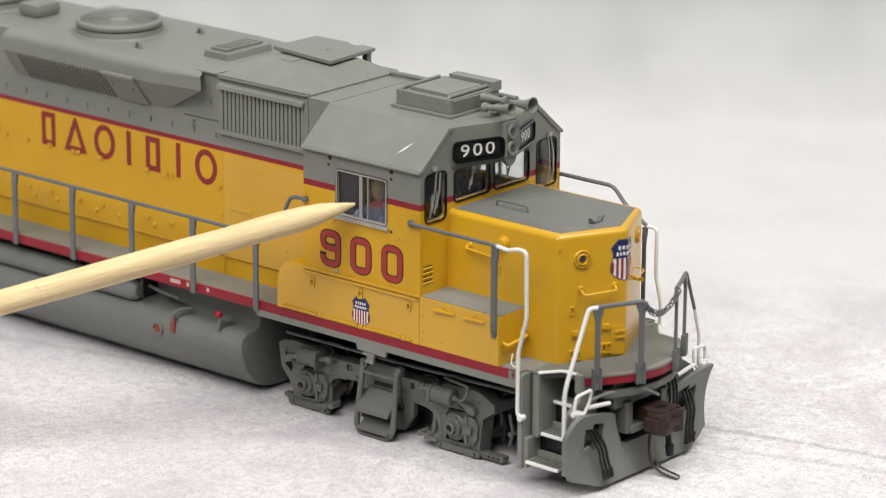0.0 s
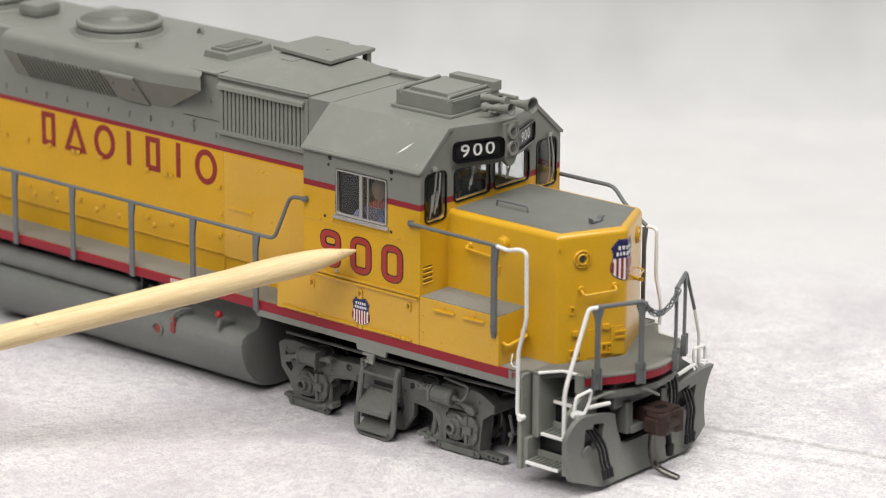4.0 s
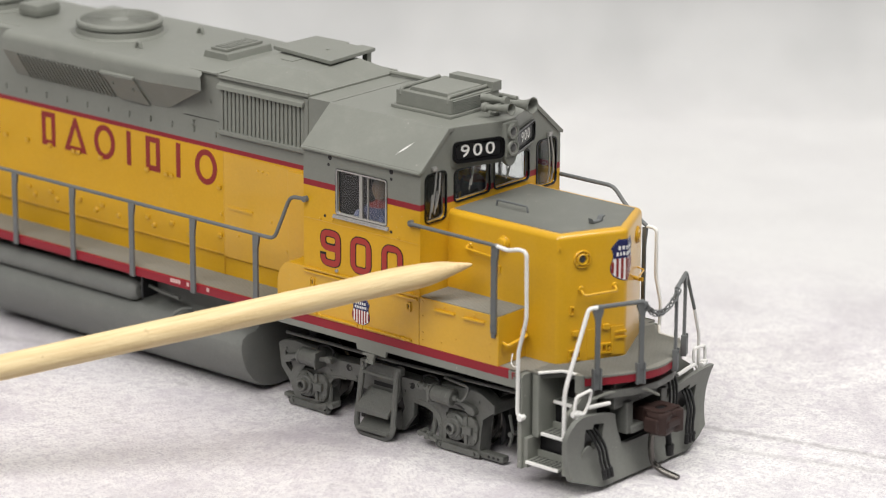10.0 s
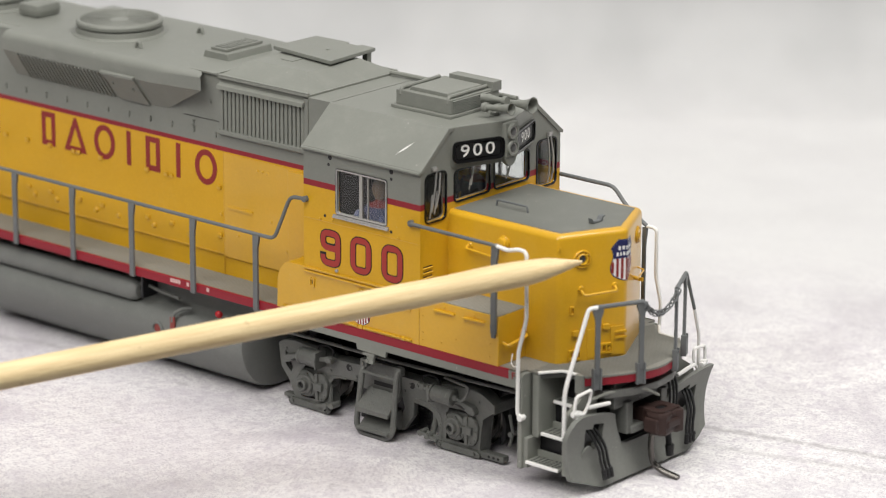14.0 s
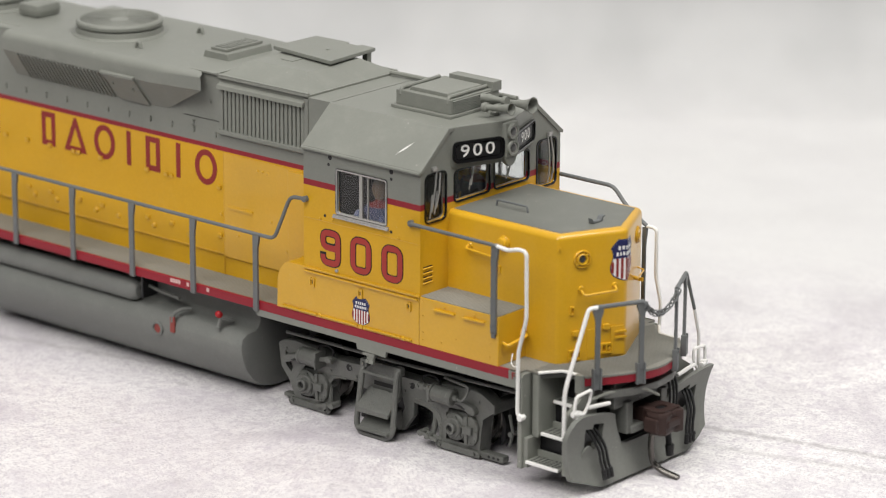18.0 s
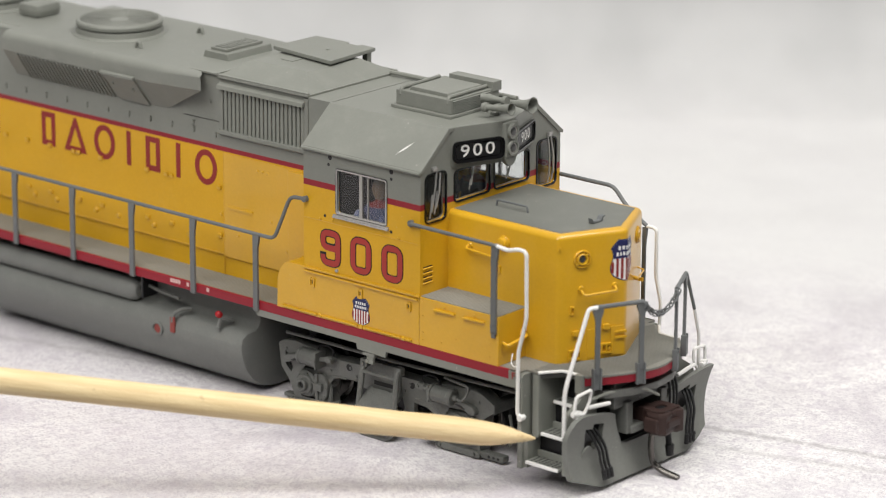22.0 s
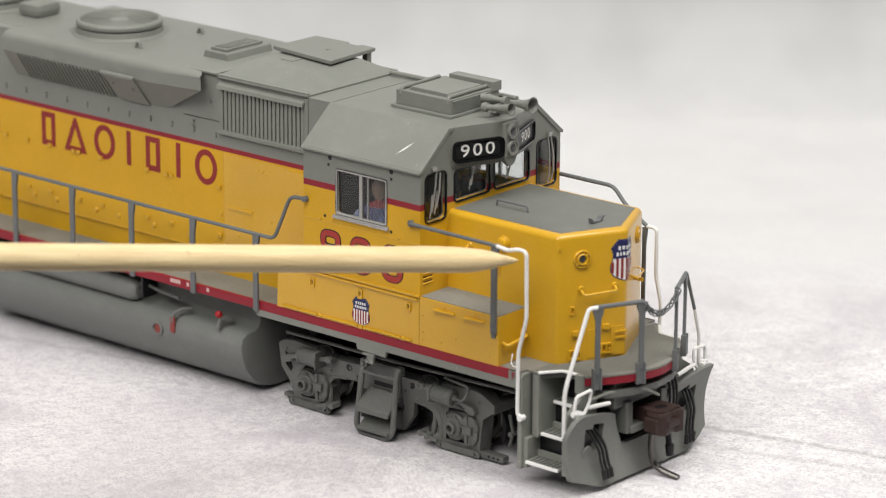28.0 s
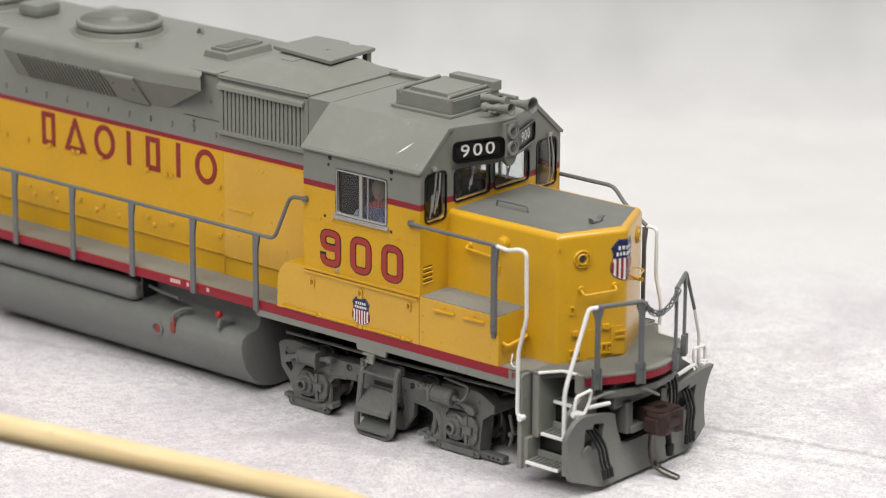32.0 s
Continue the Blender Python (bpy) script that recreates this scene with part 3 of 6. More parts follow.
def roof_fittings():
    part("exhaust_outlet", box(-81.3, -75.9, -3.7, 2.3, 54.7, 57.3, 1.2), GREY, loco, "rounded grey exhaust outlet", True)
    # small hatch with a raised lid
    hatch = part("roof_hatch", prism([(-35.3, 54.6), (-29.3, 54.6), (-29.6, 55.9), (-34.9, 55.9)], "y", -3.9, 6.8, 0.15), GREY, loco)
    part("hatch_lid", box(-34.3, -30.7, -3.0, 5.9, 55.9, 56.4, 0.12), GREY, hatch)
    part("hatch_recess", box(-33.8, -31.2, -2.5, 5.4, 56.4, 56.45), UNDER, hatch)
    for i in range(9):
        part("lid_rib", box(-33.8, -31.2, -2.3 + i * 0.86, -1.9 + i * 0.86, 56.42, 56.58, 0.05), GREY, hatch)
    # inertial filter hatch behind the cab
    eave = part("filter_hatch", box(-25.0, -4.9, -11.1, 11.1, 53.95, 54.3, 0.08), GREY, loco, "low pyramid filter hatch behind the cab")
    bm = bmesh.new()
    lo = [bm.verts.new(p) for p in ((-24.7, -10.8, 54.3), (-5.2, -10.8, 54.3), (-5.2, 10.8, 54.3), (-24.7, 10.8, 54.3))]
    hi = [bm.verts.new(p) for p in ((-21.8, -6.3, 56.7), (-9.1, -6.3, 56.7), (-9.1, 6.3, 56.7), (-21.8, 6.3, 56.7))]
    bm.faces.new(hi)
    for i in range(4):
        bm.faces.new((lo[i], lo[(i + 1) % 4], hi[(i + 1) % 4], hi[i]))
    bevel(bm, 0.12)
    part("hatch_roof", bm, GREY, eave)
    part("manhole", box(-18.4, -15.7, -2.9, -0.4, 56.6, 56.82, 0.06), GREY, eave)
    for s in (-1, 1):
        y = s * 11.05
        part("gutter", box(-35.2, -4.9, min(y, y - s * 0.5), max(y, y - s * 0.5), 54.3, 54.62, 0.06), GREY, eave)
    part("gutter_return", box(-25.3, -24.9, -11.0, -6.4, 54.3, 54.8, 0.04), GREY, eave)
    body = part("filter_body", box(-25.0, -1.2, -WH - 0.1, WH + 0.1, 44.6, 53.96, 0.1), GREY, loco)
    part("front_filler", box(-5.0, 0.2, -WH - 0.2, WH + 0.2, 44.4, 53.95, 0.06), GREY, body)
    # side grille: frame, dark opening, upright slats
    part("grille_back", box(-24.4, -6.2, -WH - 0.16, -WH - 0.1, 45.2, 52.8), GREY, body)
    part("grille_top", prism([(-WH - 0.1, 53.3), (-WH - 1.0, 52.95), (-WH - 1.15, 52.3), (-WH - 0.1, 52.45)], "x", -24.8, -5.6, 0.05), GREY, body)
    part("grille_bottom", prism([(-WH - 0.1, 45.4), (-WH - 0.75, 45.2), (-WH - 0.75, 44.6), (-WH - 0.1, 44.2)], "x", -24.9, -5.4, 0.05), GREY, body)
    slat = part("grille_slat", box(-24.5, -23.88, -WH - 0.5, -WH - 0.1, 45.2, 52.8, 0.06), GREY, body)
    for i in range(1, 21):
        twin(slat, i * 0.905)
    part("grille_post", box(-5.9, -4.95, -WH - 0.4, -WH - 0.1, 44.6, 53.6, 0.1), GREY, body)
    # raised antenna plate on legs
    out = [(-23.2, 0.5), (-8.7, -1.3), (-9.6, 10.8), (-12.6, 10.9), (-12.8, 10.0), (-15.4, 10.1), (-15.5, 10.9), (-22.9, 10.8)]
    plate = part("antenna_plate", prism(out, "z", 57.0, 57.65, 0.1), GREY, loco, "flat grey plate on short legs")
    for x, y in ((-10.6, 9.8), (-10.8, 1.6), (-20.6, 2.4), (-20.8, 9.6)):
        part("plate_leg", box(x - 0.55, x + 0.55, y - 0.55, y + 0.55, 56.5 if y < 6 else 54.8, 57.1, 0.1), GREY, plate)
    part("plate_stud", lathe([(0.35, 0), (0.35, 0.12), (0.2, 0.2)], (-14.5, 4.4, 57.65), (0, 0, 1), 10), GREY, plate)
    part("conduit", tube([(-4.6, 9.0, 54.6), (4.0, 9.4, 54.5), (15.0, 9.4, 54.5), (22, 9.4, 54.5)], 0.4, 8), GREY, loco)


roof_fittings()


# ---- cab ----
def cab():
    wall = 0.8
    win = rrect(7.1, 17.6, 38.3, 45.5, 0.4)
    outline = [(0, ZT), (XCF, ZT), (XCF, ZE), (0, ZE)]
    sides = {}
    for s in (-1, 1):
        place = (lambda u, v, d, s=s: Vector((u, s * (W - d), v)))
        sides[s] = part("cab_side", sheet([outline, win], place, wall), CAB_PAINT, loco, "yellow cab side with a red line and grey top")
    holes = []
    for s in (-1, 1):
        holes.append(rrect(*sorted((s * 16.3, s * 11.4)), 39.6, 47.3, 0.9))
        holes.append(rrect(*sorted((s * 9.3, s * 0.6)), 41.7, 46.6, 0.8))
    prof = [(-W, ZT), (W, ZT), (W, ZE), (YR, ZR), (-YR, ZR), (-W, ZE)]
    inner_front = [(-W + 0.82, ZT), (W - 0.82, ZT), (W - 0.82, ZE), (YR, ZR - 0.4), (-YR, ZR - 0.4), (-W + 0.82, ZE)]
    front = part("cab_front", sheet([inner_front] + holes, front_at(XCF), wall), CAB_PAINT, loco, "cab front with four windows")
    part("cab_rear", sheet([inner_front], lambda u, v, d: Vector((d, u, v)), wall), CAB_PAINT, loco)
    part("cab_floor", box(0.8, 23.8, -16.6, 16.6, 27.4, 28.2), CAB_INSIDE, loco)
    # roof: one folded shell
    t = 0.7
    shell = [(-W - 0.25, ZE - 0.25), (-W - 0.25, ZE + 0.2), (-YR - 0.1, ZR), (YR + 0.1, ZR), (W + 0.25, ZE + 0.2), (W + 0.25, ZE - 0.25), (W - 0.5, ZE - 0.2), (YR - 0.2, ZR - t), (-YR + 0.2, ZR - t), (-W + 0.5, ZE - 0.2)]
    roof = part("cab_roof", prism(shell, "x", -0.15, XCF + 0.25, 0.12), GREY, loco, "grey peaked cab roof")
    for s in (-1, 1):
        part("drip_rail", rod((-0.1, s * (W + 0.3), ZE - 0.15), (XCF + 0.1, s * (W + 0.3), ZE - 0.15), 0.3, n=8), GREY, roof)
    # pale scratch
    bm = bmesh.new()
    a, b = Vector((18.2, -16.2, 49.4)), Vector((20.5, -13.7, 51.75))
    slope = Vector((0, -(ZR - ZE), W - YR)).normalized()
    wv = Vector((0.17, -0.03, -0.03))
    pts = [a, a * 0.5 + b * 0.5 + wv, b, a * 0.5 + b * 0.5 - wv]
    def on_roof(p):
        z = ZE + 0.2 + (W + 0.25 + p.y) / (W - YR + 0.15) * (ZR - ZE - 0.2)
        return Vector((p.x, p.y, z)) + slope * 0.0 + Vector((0, -0.02, 0.03))
    bm.faces.new([bm.verts.new(on_roof(p)) for p in pts])
    part("scratch", bm, WHITE, roof)
    part("roof_seam", box(-0.02, 0.06, -10.6, 10.6, ZR - 0.02, ZR + 0.05), UNDER, roof)
    part("roof_rivet", lathe([(0.3, 0), (0.25, 0.1), (0.1, 0.16)], (12.4, -13.4, 51.75), (0, -0.65, 0.76), 8), GREY, roof)
    # sliding side windows
    for s in (-1, 1):
        def place(u, v, d, s=s):
            return Vector((u, s * (W + 0.12 - d), v))
        part("window_gasket", ring_plate(rrect(6.9, 17.8, 38.1, 45.72, 0.52), rrect(6.98, 17.72, 38.2, 45.64, 0.45), place, 0.4), BLACK, sides[s])
        part("window_frame", bevel(ring_plate(rrect(6.97, 17.73, 38.15, 45.65, 0.45), rrect(7.16, 17.54, 38.4, 45.44, 0.35), place, 0.5), 0.06, 2, 50), CHROME, sides[s], "bare metal window frame")
        for z0, z1, out in ((37.55, 37.85, 0.5), (37.83, 38.12, 0.32)):
            part("window_sill", box(6.5, 18.2, *sorted((s * (W - 0.2), s * (W + out))), z0, z1, 0.08), CHROME, sides[s])
        for x, wd in ((11.9, 0.28), (12.24, 0.26), (13.6, 0.16)):
            part("window_bar", box(x, x + wd, *sorted((s * (W - 0.4), s * W)), 38.4, 45.4, 0.05), CHROME, sides[s])
        for x0, x1, dd in ((7.3, 12.4, 0.35), (12.2, 17.4, 0.2)):
            g = part("pane", box(x0, x1, min(s * (W - dd), s * (W - dd - 0.2)), max(s * (W - dd), s * (W - dd - 0.2)), 38.4, 45.4), GLASS, sides[s])
            g.visible_shadow = False
        for x, z in ((5.7, 47.2), (5.4, 46.0), (18.6, 47.2), (18.6, 46.0), (4.6, 37.4), (18.6, 37.4)):
            y = s * (W + 0.02)
            part("mount_hole", rod((x, y - s * 0.05, z), (x, y, z), 0.42 if z > 47 else 0.27, n=12), BLACK, sides[s])
        for x, z in ((3.6, 36.75), (20.2, 36.7), (6.3, 37.0)):
            y = s * W
            part("rivet", rod((x, y, z), (x, y + s * 0.2, z), 0.28, 0.15, n=8), YELLOW, sides[s])
        part("panel_seam", box(0.2, XCF - 0.3, min(s * W, s * (W + 0.07)), max(s * W, s * (W + 0.07)), 36.35, 36.47), YELLOW, sides[s])
        part("bottom_rail", box(0, XCF + 0.05, min(s * W, s * (W + 0.3)), max(s * W, s * (W + 0.3)), 27.85, 28.25, 0.08), YELLOW, sides[s])
        part("corner_plug", rod((7.2, s * W, 28.75), (7.2, s * (W + 0.3), 28.75), 0.3, n=8), CHROME, sides[s])

    # front windows: black gaskets, panes, wipers
    spans = ((-16.3, -11.4, 39.6, 47.3, 0.9), (-9.3, -0.6, 41.7, 46.6, 0.8), (0.6, 9.3, 41.7, 46.6, 0.8), (11.4, 16.3, 39.6, 47.3, 0.9))
    for u0, u1, v0, v1, r in spans:
        part("gasket", ring_plate(rrect(u0 - 0.2, u1 + 0.2, v0 - 0.2, v1 + 0.2, r + 0.15), rrect(u0 + 0.05, u1 - 0.05, v0 + 0.05, v1 - 0.05, r), front_at(XCF + 0.16), 0.3), GLOSSBLACK, front)
        part("window_trim", ring_plate(rrect(u0 + 0.02, u1 - 0.02, v0 + 0.02, v1 - 0.02, r), rrect(u0 + 0.22, u1 - 0.22, v0 + 0.22, v1 - 0.22, r * 0.8), front_at(XCF - 0.5), 0.12), CHROME, front)
        g = part("pane", box(XCF - 0.75, XCF - 0.6, u0, u1, v0, v1), GLASS, front)
        g.visible_shadow = False
    for y0, z0, y1, z1, dx, side in ((-13.8, 47.8, -15.0, 41.3, 0.35, 1), (-13.0, 47.3, -14.2, 41.9, 0.6, 1), (-5.0, 47.7, -5.7, 43.8, 0.5, 0), (4.6, 47.6, 3.6, 43.6, 0.5, 0), (13.9, 48.4, 14.2, 41.0, 0.5, 1), (14.5, 48.2, 14.8, 41.6, 0.8, 1)):
        part("wiper", tube([(XCF + 0.2, y0, z0), (XCF + dx, (y0 + y1) / 2, (z0 + z1) / 2), (XCF + dx - 0.1, y1, z1)], 0.15, 6), WIPER, front, "thin bare metal wiper")
        up, down = (2.7, 1.0) if side else (0.9, 0.7)
        part("wiper_blade", tube([(XCF + dx - 0.25, y1 - 0.02 + 0.12 * up, z1 + up), (XCF + dx - 0.25, y1 - 0.05, z1), (XCF + dx - 0.25, y1 - 0.3, z1 - down)], 0.13, 6), WIPER, front)
    for s in (-1, 1):
        part("wiper_motor", box(XCF, XCF + 0.5, *sorted((s * 14.9, s * 13.9)), 47.8, 48.5, 0.12), WIPER, front)
    # louvres low on the cab front
    for s in (-1, 1):
        for i in range(4):
            z = 29.8 + i * 0.8
            part("louvre", prism([(XCF - 0.02, z), (XCF + 0.16, z + 0.03), (XCF + 0.16, z + 0.14), (XCF - 0.02, z + 0.3)], "y", *sorted((s * 16.8, s * 14.5)), 0.04), YELLOW, front)
            # thin brown strip at each louvre, the slot's shade put into its colour
            part("louvre_shade", box(XCF, XCF + 0.03, *sorted((s * 16.7, s * 14.6)), z + 0.26, z + 0.46), BROWN, front)
    # angled number board housing and headlights
    hx = 28.5
    house = prism([(XCF - 0.2, -YR), (hx - 0.5, -1.6), (hx - 0.5, 1.6), (XCF - 0.2, YR)], "z", 47.5, ZR - 0.02, 0.1)
    house = part("number_board_housing", house, GREY, loco, "v-shaped grey housing of number boards and lamps")
    d = Vector((hx - 0.3 - XCF, YR - 1.6, 0)).normalized()
    for s in (-1, 1):
        nrm = Vector((d.y, s * d.x, 0))
        o = Vector((XCF - 0.2, s * YR, 50.15))
        al = Vector((d.x, -s * d.y, 0))

        def place(u, v, dep, o=o, al=al, nrm=nrm):
            return o + al * u + Vector((0, 0, v)) + nrm * (0.12 + dep)
        part("board_frame", bevel(ring_plate(rrect(0.9, 10.1, -2.05, 1.45, 0.95, 6), rrect(1.14, 9.86, -1.81, 1.21, 0.78, 6), place, 0.42), 0.08, 2, 70), GLOSSBLACK, house, "glossy black rim", True)
        part("board_bead", bevel(ring_plate(rrect(1.42, 9.58, -1.54, 0.94, 0.55, 6), rrect(1.54, 9.46, -1.42, 0.82, 0.46, 6), place, 0.22), 0.05, 2, 50), GLOSSBLACK, house, "", True)
        bm = sheet([rrect(1.0, 10.0, -1.95, 1.35, 0.85)], place, 0.1)
        part("number_board", bm, BLACK, house, "black number board with white figures")

        def place2(u, v, dep, s=s, place=place):
            return place(5.35 + (u * 1.22 if s < 0 else -u * 0.85), v * (0.95 if s < 0 else 0.8) - 0.3, 0.12 + dep)
        part("board_number", label_mesh("900", 2.95, place2, 0.03, 1.25, 0.004), WHITE, house)
    part("lamp_panel", prism([(hx - 0.6, -1.7), (hx + 0.15, -1.5), (hx + 0.15, 1.5), (hx - 0.6, 1.7)], "z", 47.9, 53.6, 0.25), GREY, house)
    part("lamp_bracket", prism([(-1.6, 48.0), (1.6, 48.0), (1.1, 47.0), (0.4, 46.4), (-0.4, 46.4), (-1.1, 47.0)], "x", hx - 0.9, hx, 0.15), GREY, house)
    for z in (52.1, 49.4):
        part("headlight", lathe([(1.25, 0), (1.25, 0.5), (0.95, 0.5), (0.85, 0.1)], (hx + 0.1, 0, z), (1, 0, 0), 18), GREY, house)
        part("reflector", lathe([(0.92, 0.3), (0.8, 0.36), (0.66, 0.3)], (hx + 0.1, 0, z), (1, 0, 0), 18), CHROME, house, "", True)
        part("headlight_lens", lathe([(0.9, 0), (0.8, 0.25), (0.4, 0.4)], (hx + 0.1, 0, z), (1, 0, 0), 16), LENS, house, "", True)
    part("visor", prism([(XCF, -9.9), (hx - 0.9, -1.4), (hx - 0.9, 1.4), (XCF, 9.9)], "z", 47.1, 47.55, 0.08), GREY, house)
    return sides


SIDES = cab()


def round_loop(points, n=5):
    """A closed outline from (u, v, corner radius)."""
    out = []
    k = len(points)
    for i, (u, v, r) in enumerate(points):
        b = Vector((u, v))
        p, q = Vector(points[i - 1][:2]) - b, Vector(points[(i + 1) % k][:2]) - b
        if r <= 0:
            out.append((u, v))
            continue
        s, e = b + p.normalized() * r, b + q.normalized() * r
        for m in range(n + 1):
            t = m / n
            w = s * (1 - t) ** 2 + b * 2 * t * (1 - t) + e * t * t
            out.append((w.x, w.y))
    return out


def stroke_digit(kind, x0, x1, z0, z1, w, y):
    """Squarish figure with rounded corners, as an outline plus a hole."""
    c = (x1 - x0) * 0.40
    ci = 0.4
    if kind == "0":
        return sheet([rrect(x0, x1, z0, z1, c), rrect(x0 + w, x1 - w, z0 + w, z1 - w, ci)], side_at(y), 0.04)
    zm = z0 + (z1 - z0) * 0.42
    out = [(x0, z0, c), (x1, z0, c), (x1, z1, c), (x0, z1, c), (x0, zm, c), (x1 - w, zm, 0.1),
           (x1 - w, z0 + w, ci), (x0 + w, z0 + w, ci), (x0 + w, z0 + w * 1.75, 0), (x0, z0 + w * 1.75, 0)]
    return sheet([round_loop(out), rrect(x0 + w, x1 - w, zm + w, z1 - w, ci)], side_at(y), 0.04)


def shield(su=1.0, sv=1.0):
    """A plain heraldic shield: white ground, blue head, red uprights."""
    left = [(-0.5, 2.28), (-0.85, 2.36), (-1.2, 1.9), (-1.58, 1.36), (-1.4, 0.85), (-1.36, 0.3), (-1.5, -0.2), (-1.62, -0.8), (-1.56, -1.4), (-1.28, -1.85), (-0.8, -2.2), (-0.3, -2.42)]
    body = left + [(0, -2.46)] + [(-u, v) for u, v in left[::-1]] + [(0, 2.34)]
    crest = [p for p in left if p[1] > 0.25]
    head = [(-1.38, 0.16)] + crest[::-1] + [(0, 2.34)] + [(-u, v) for u, v in crest] + [(1.38, 0.16)]
    rim = [(u * 1.06, v * 1.04) for u, v in body]
    pieces = [("shield_rim", rim, BLUE, -0.02), ("shield_ground", body, WHITE, 0.0), ("shield_head", head, BLUE, 0.03)]
    for i in range(7):
        u = -1.47 + i * 0.49
        a = abs(u)
        lo = -1.5 if a > 1.3 else (-2.0 if a > 0.9 else (-2.28 if a > 0.4 else -2.42))
        hi = -0.2 if a > 1.3 else 0.16
        pieces.append(("shield_stripe", [(u - 0.125, lo), (u + 0.125, lo), (u + 0.125, hi), (u - 0.125, hi)], LETTER, 0.03))
    for v, wd, n, h in ((1.4, 1.0, 5, 0.22), (0.68, 1.15, 7, 0.22)):
        for i in range(n):
            u = -wd + (i + 0.5) * 2 * wd / n
            k = wd / n * 0.6
            pieces.append(("shield_bar", [(u - k, v - h), (u + k, v - h), (u + k, v + h), (u - k, v + h)], WHITE, 0.06))
    return [(n, [(u * su, v * sv) for u, v in o], m, d) for n, o, m, d in pieces]


def markings():
    s = SIDES[-1]
    for kind, x0, x1 in (("9", 3.7, 7.9), ("0", 10.1, 14.4), ("0", 16.7, 21.0)):
        part("number_outline", stroke_digit(kind, x0 - 0.16, x1 + 0.16, 29.06, 35.34, 1.32, -W - 0.05), BLACK, s)
        part("number", stroke_digit(kind, x0, x1, 29.22, 35.18, 1.0, -W - 0.09), MAROON, s, "red figure with a black outline")


markings()


# ---- side boxes below and ahead of the cab ----
def side_boxes():
    for s in (-1, 1):
        y0, y1 = sorted((s * (W - 0.02), s * 10.4))
        outline = [(-6.05, ZD), (-5.9, 25.0), (-5.4, 26.6), (-4.4, 27.7), (-3.4, 28.15), (0.1, 28.15), (0.1, 27.95), (24.4, 27.95), (24.4, ZD)]
        b = part("battery_box", prism(outline, "y", y0, y1, 0.08), YELLOW, loco, "yellow box under the cab")
        t = part("tool_box", box(24.46, 40.5, y0, y1, ZD, 28.0, 0.12), YELLOW, loco, "yellow box beside the nose")
        top = part("box_tread", box(24.7, 40.45, min(s * (W - 0.15), s * 10.7), max(s * (W - 0.15), s * 10.7), 28.0, 28.16, 0.05), WALK, t, "grey tread on the box")
        bm = bmesh.new()
        for i in range(26):
            for k in range(10):
                u, v = 25.0 + i * 0.59, s * (11.1 + k * 0.61 + 0.3 * (i % 2))
                box(u, u + 0.3, v - 0.13, v + 0.13, 28.15, 28.19, bm=bm)
        grip = part("tread_grip", bm, WALK, t)
        grip["kind"] = "stuff"
        yy = s * W
        lo, hi = sorted((yy, yy + s * 0.3))
        part("top_hinge", box(0.1, 24.2, lo, hi, 27.2, 27.6, 0.1), YELLOW, b)
        for x0, x1 in ((-4.7, 2.8), (4.0, 11.6), (13.0, 20.7), (21.7, 23.0)):
            part("lower_hinge", box(x0, x1, lo, hi, 20.3, 20.65, 0.1), YELLOW, b)
        for x in (3.4, 12.3, 21.2):
            part("hinge_knuckle", lathe([(0.42, 0), (0.36, 0.2), (0.1, 0.3)], (x, yy, 20.45), (0, s, 0), 10), YELLOW, b)
        part("slot", box(-4.4, -0.4, min(yy, yy + s * 0.03), max(yy, yy + s * 0.03), 20.95, 21.05), YELLOW, b)
        for x, z in ((1.8, 25.7), (12.1, 25.9), (22.3, 25.9)):
            part("latch", sheet([rrect(x - 0.5, x + 0.5, z - 0.8, z + 0.8, 0.15), rrect(x - 0.25, x + 0.25, z - 0.45, z + 0.5, 0.1)], lambda u, v, d, s=s: Vector((u, s * (W + 0.22 - d), v)), 0.2), YELLOW, b)
            part("latch_recess", box(x - 0.3, x + 0.3, min(yy, yy + s * 0.04), max(yy, yy + s * 0.04), z - 0.5, z + 0.55), YELLOW, b)
            part("latch_slot", box(x - 0.12, x + 0.12, min(yy, yy + s * 0.06), max(yy, yy + s * 0.06), z - 0.25, z + 0.3), DARK, b)
        for x0 in (27.6, 33.6):
            part("box_handle", prism([(x0, 26.7), (x0 + 4.2, 26.75), (x0 + 4.2, 26.5), (x0 + 0.2, 26.35)], "y", *sorted((yy, yy + s * 0.45)), 0.05), YELLOW, t)
            part("rivet", rod((x0 + 2.1, yy, 27.3), (x0 + 2.1, yy + s * 0.2, 27.3), 0.18, n=8), YELLOW, t)
        for x, z in ((25.2, 27.4), (25.2, 25.0), (25.2, 22.3), (25.2, 21.0), (38.9, 23.4), (38.9, 21.2), (32.0, 22.6), (29, 21.4)):
            part("rivet", rod((x, yy, z), (x, yy + s * 0.12, z), 0.14, n=6), YELLOW, t)
        # grab on the front face
        part("box_grab", tube([(40.5, s * 16.3, 23.6), (41.5, s * 16.3, 23.3), (41.6, s * 11.6, 23.9), (40.5, s * 11.6, 24.0)], 0.28, 8, 0.4), YELLOW, t)
        part("grab_boss", lathe([(0.75, 0), (0.7, 0.35), (0.3, 0.5)], (40.5, s * 11.5, 24.0), (1, 0, 0), 12), YELLOW, t)
        if s < 0:
            for n, o, m, d in shield(1.11, 0.92):
                part(n, sheet([o], lambda u, v, dd, d=d: Vector((12.25 + u, -W - 0.03 - d - dd, 23.05 + v)), 0.03), m, b)


side_boxes()


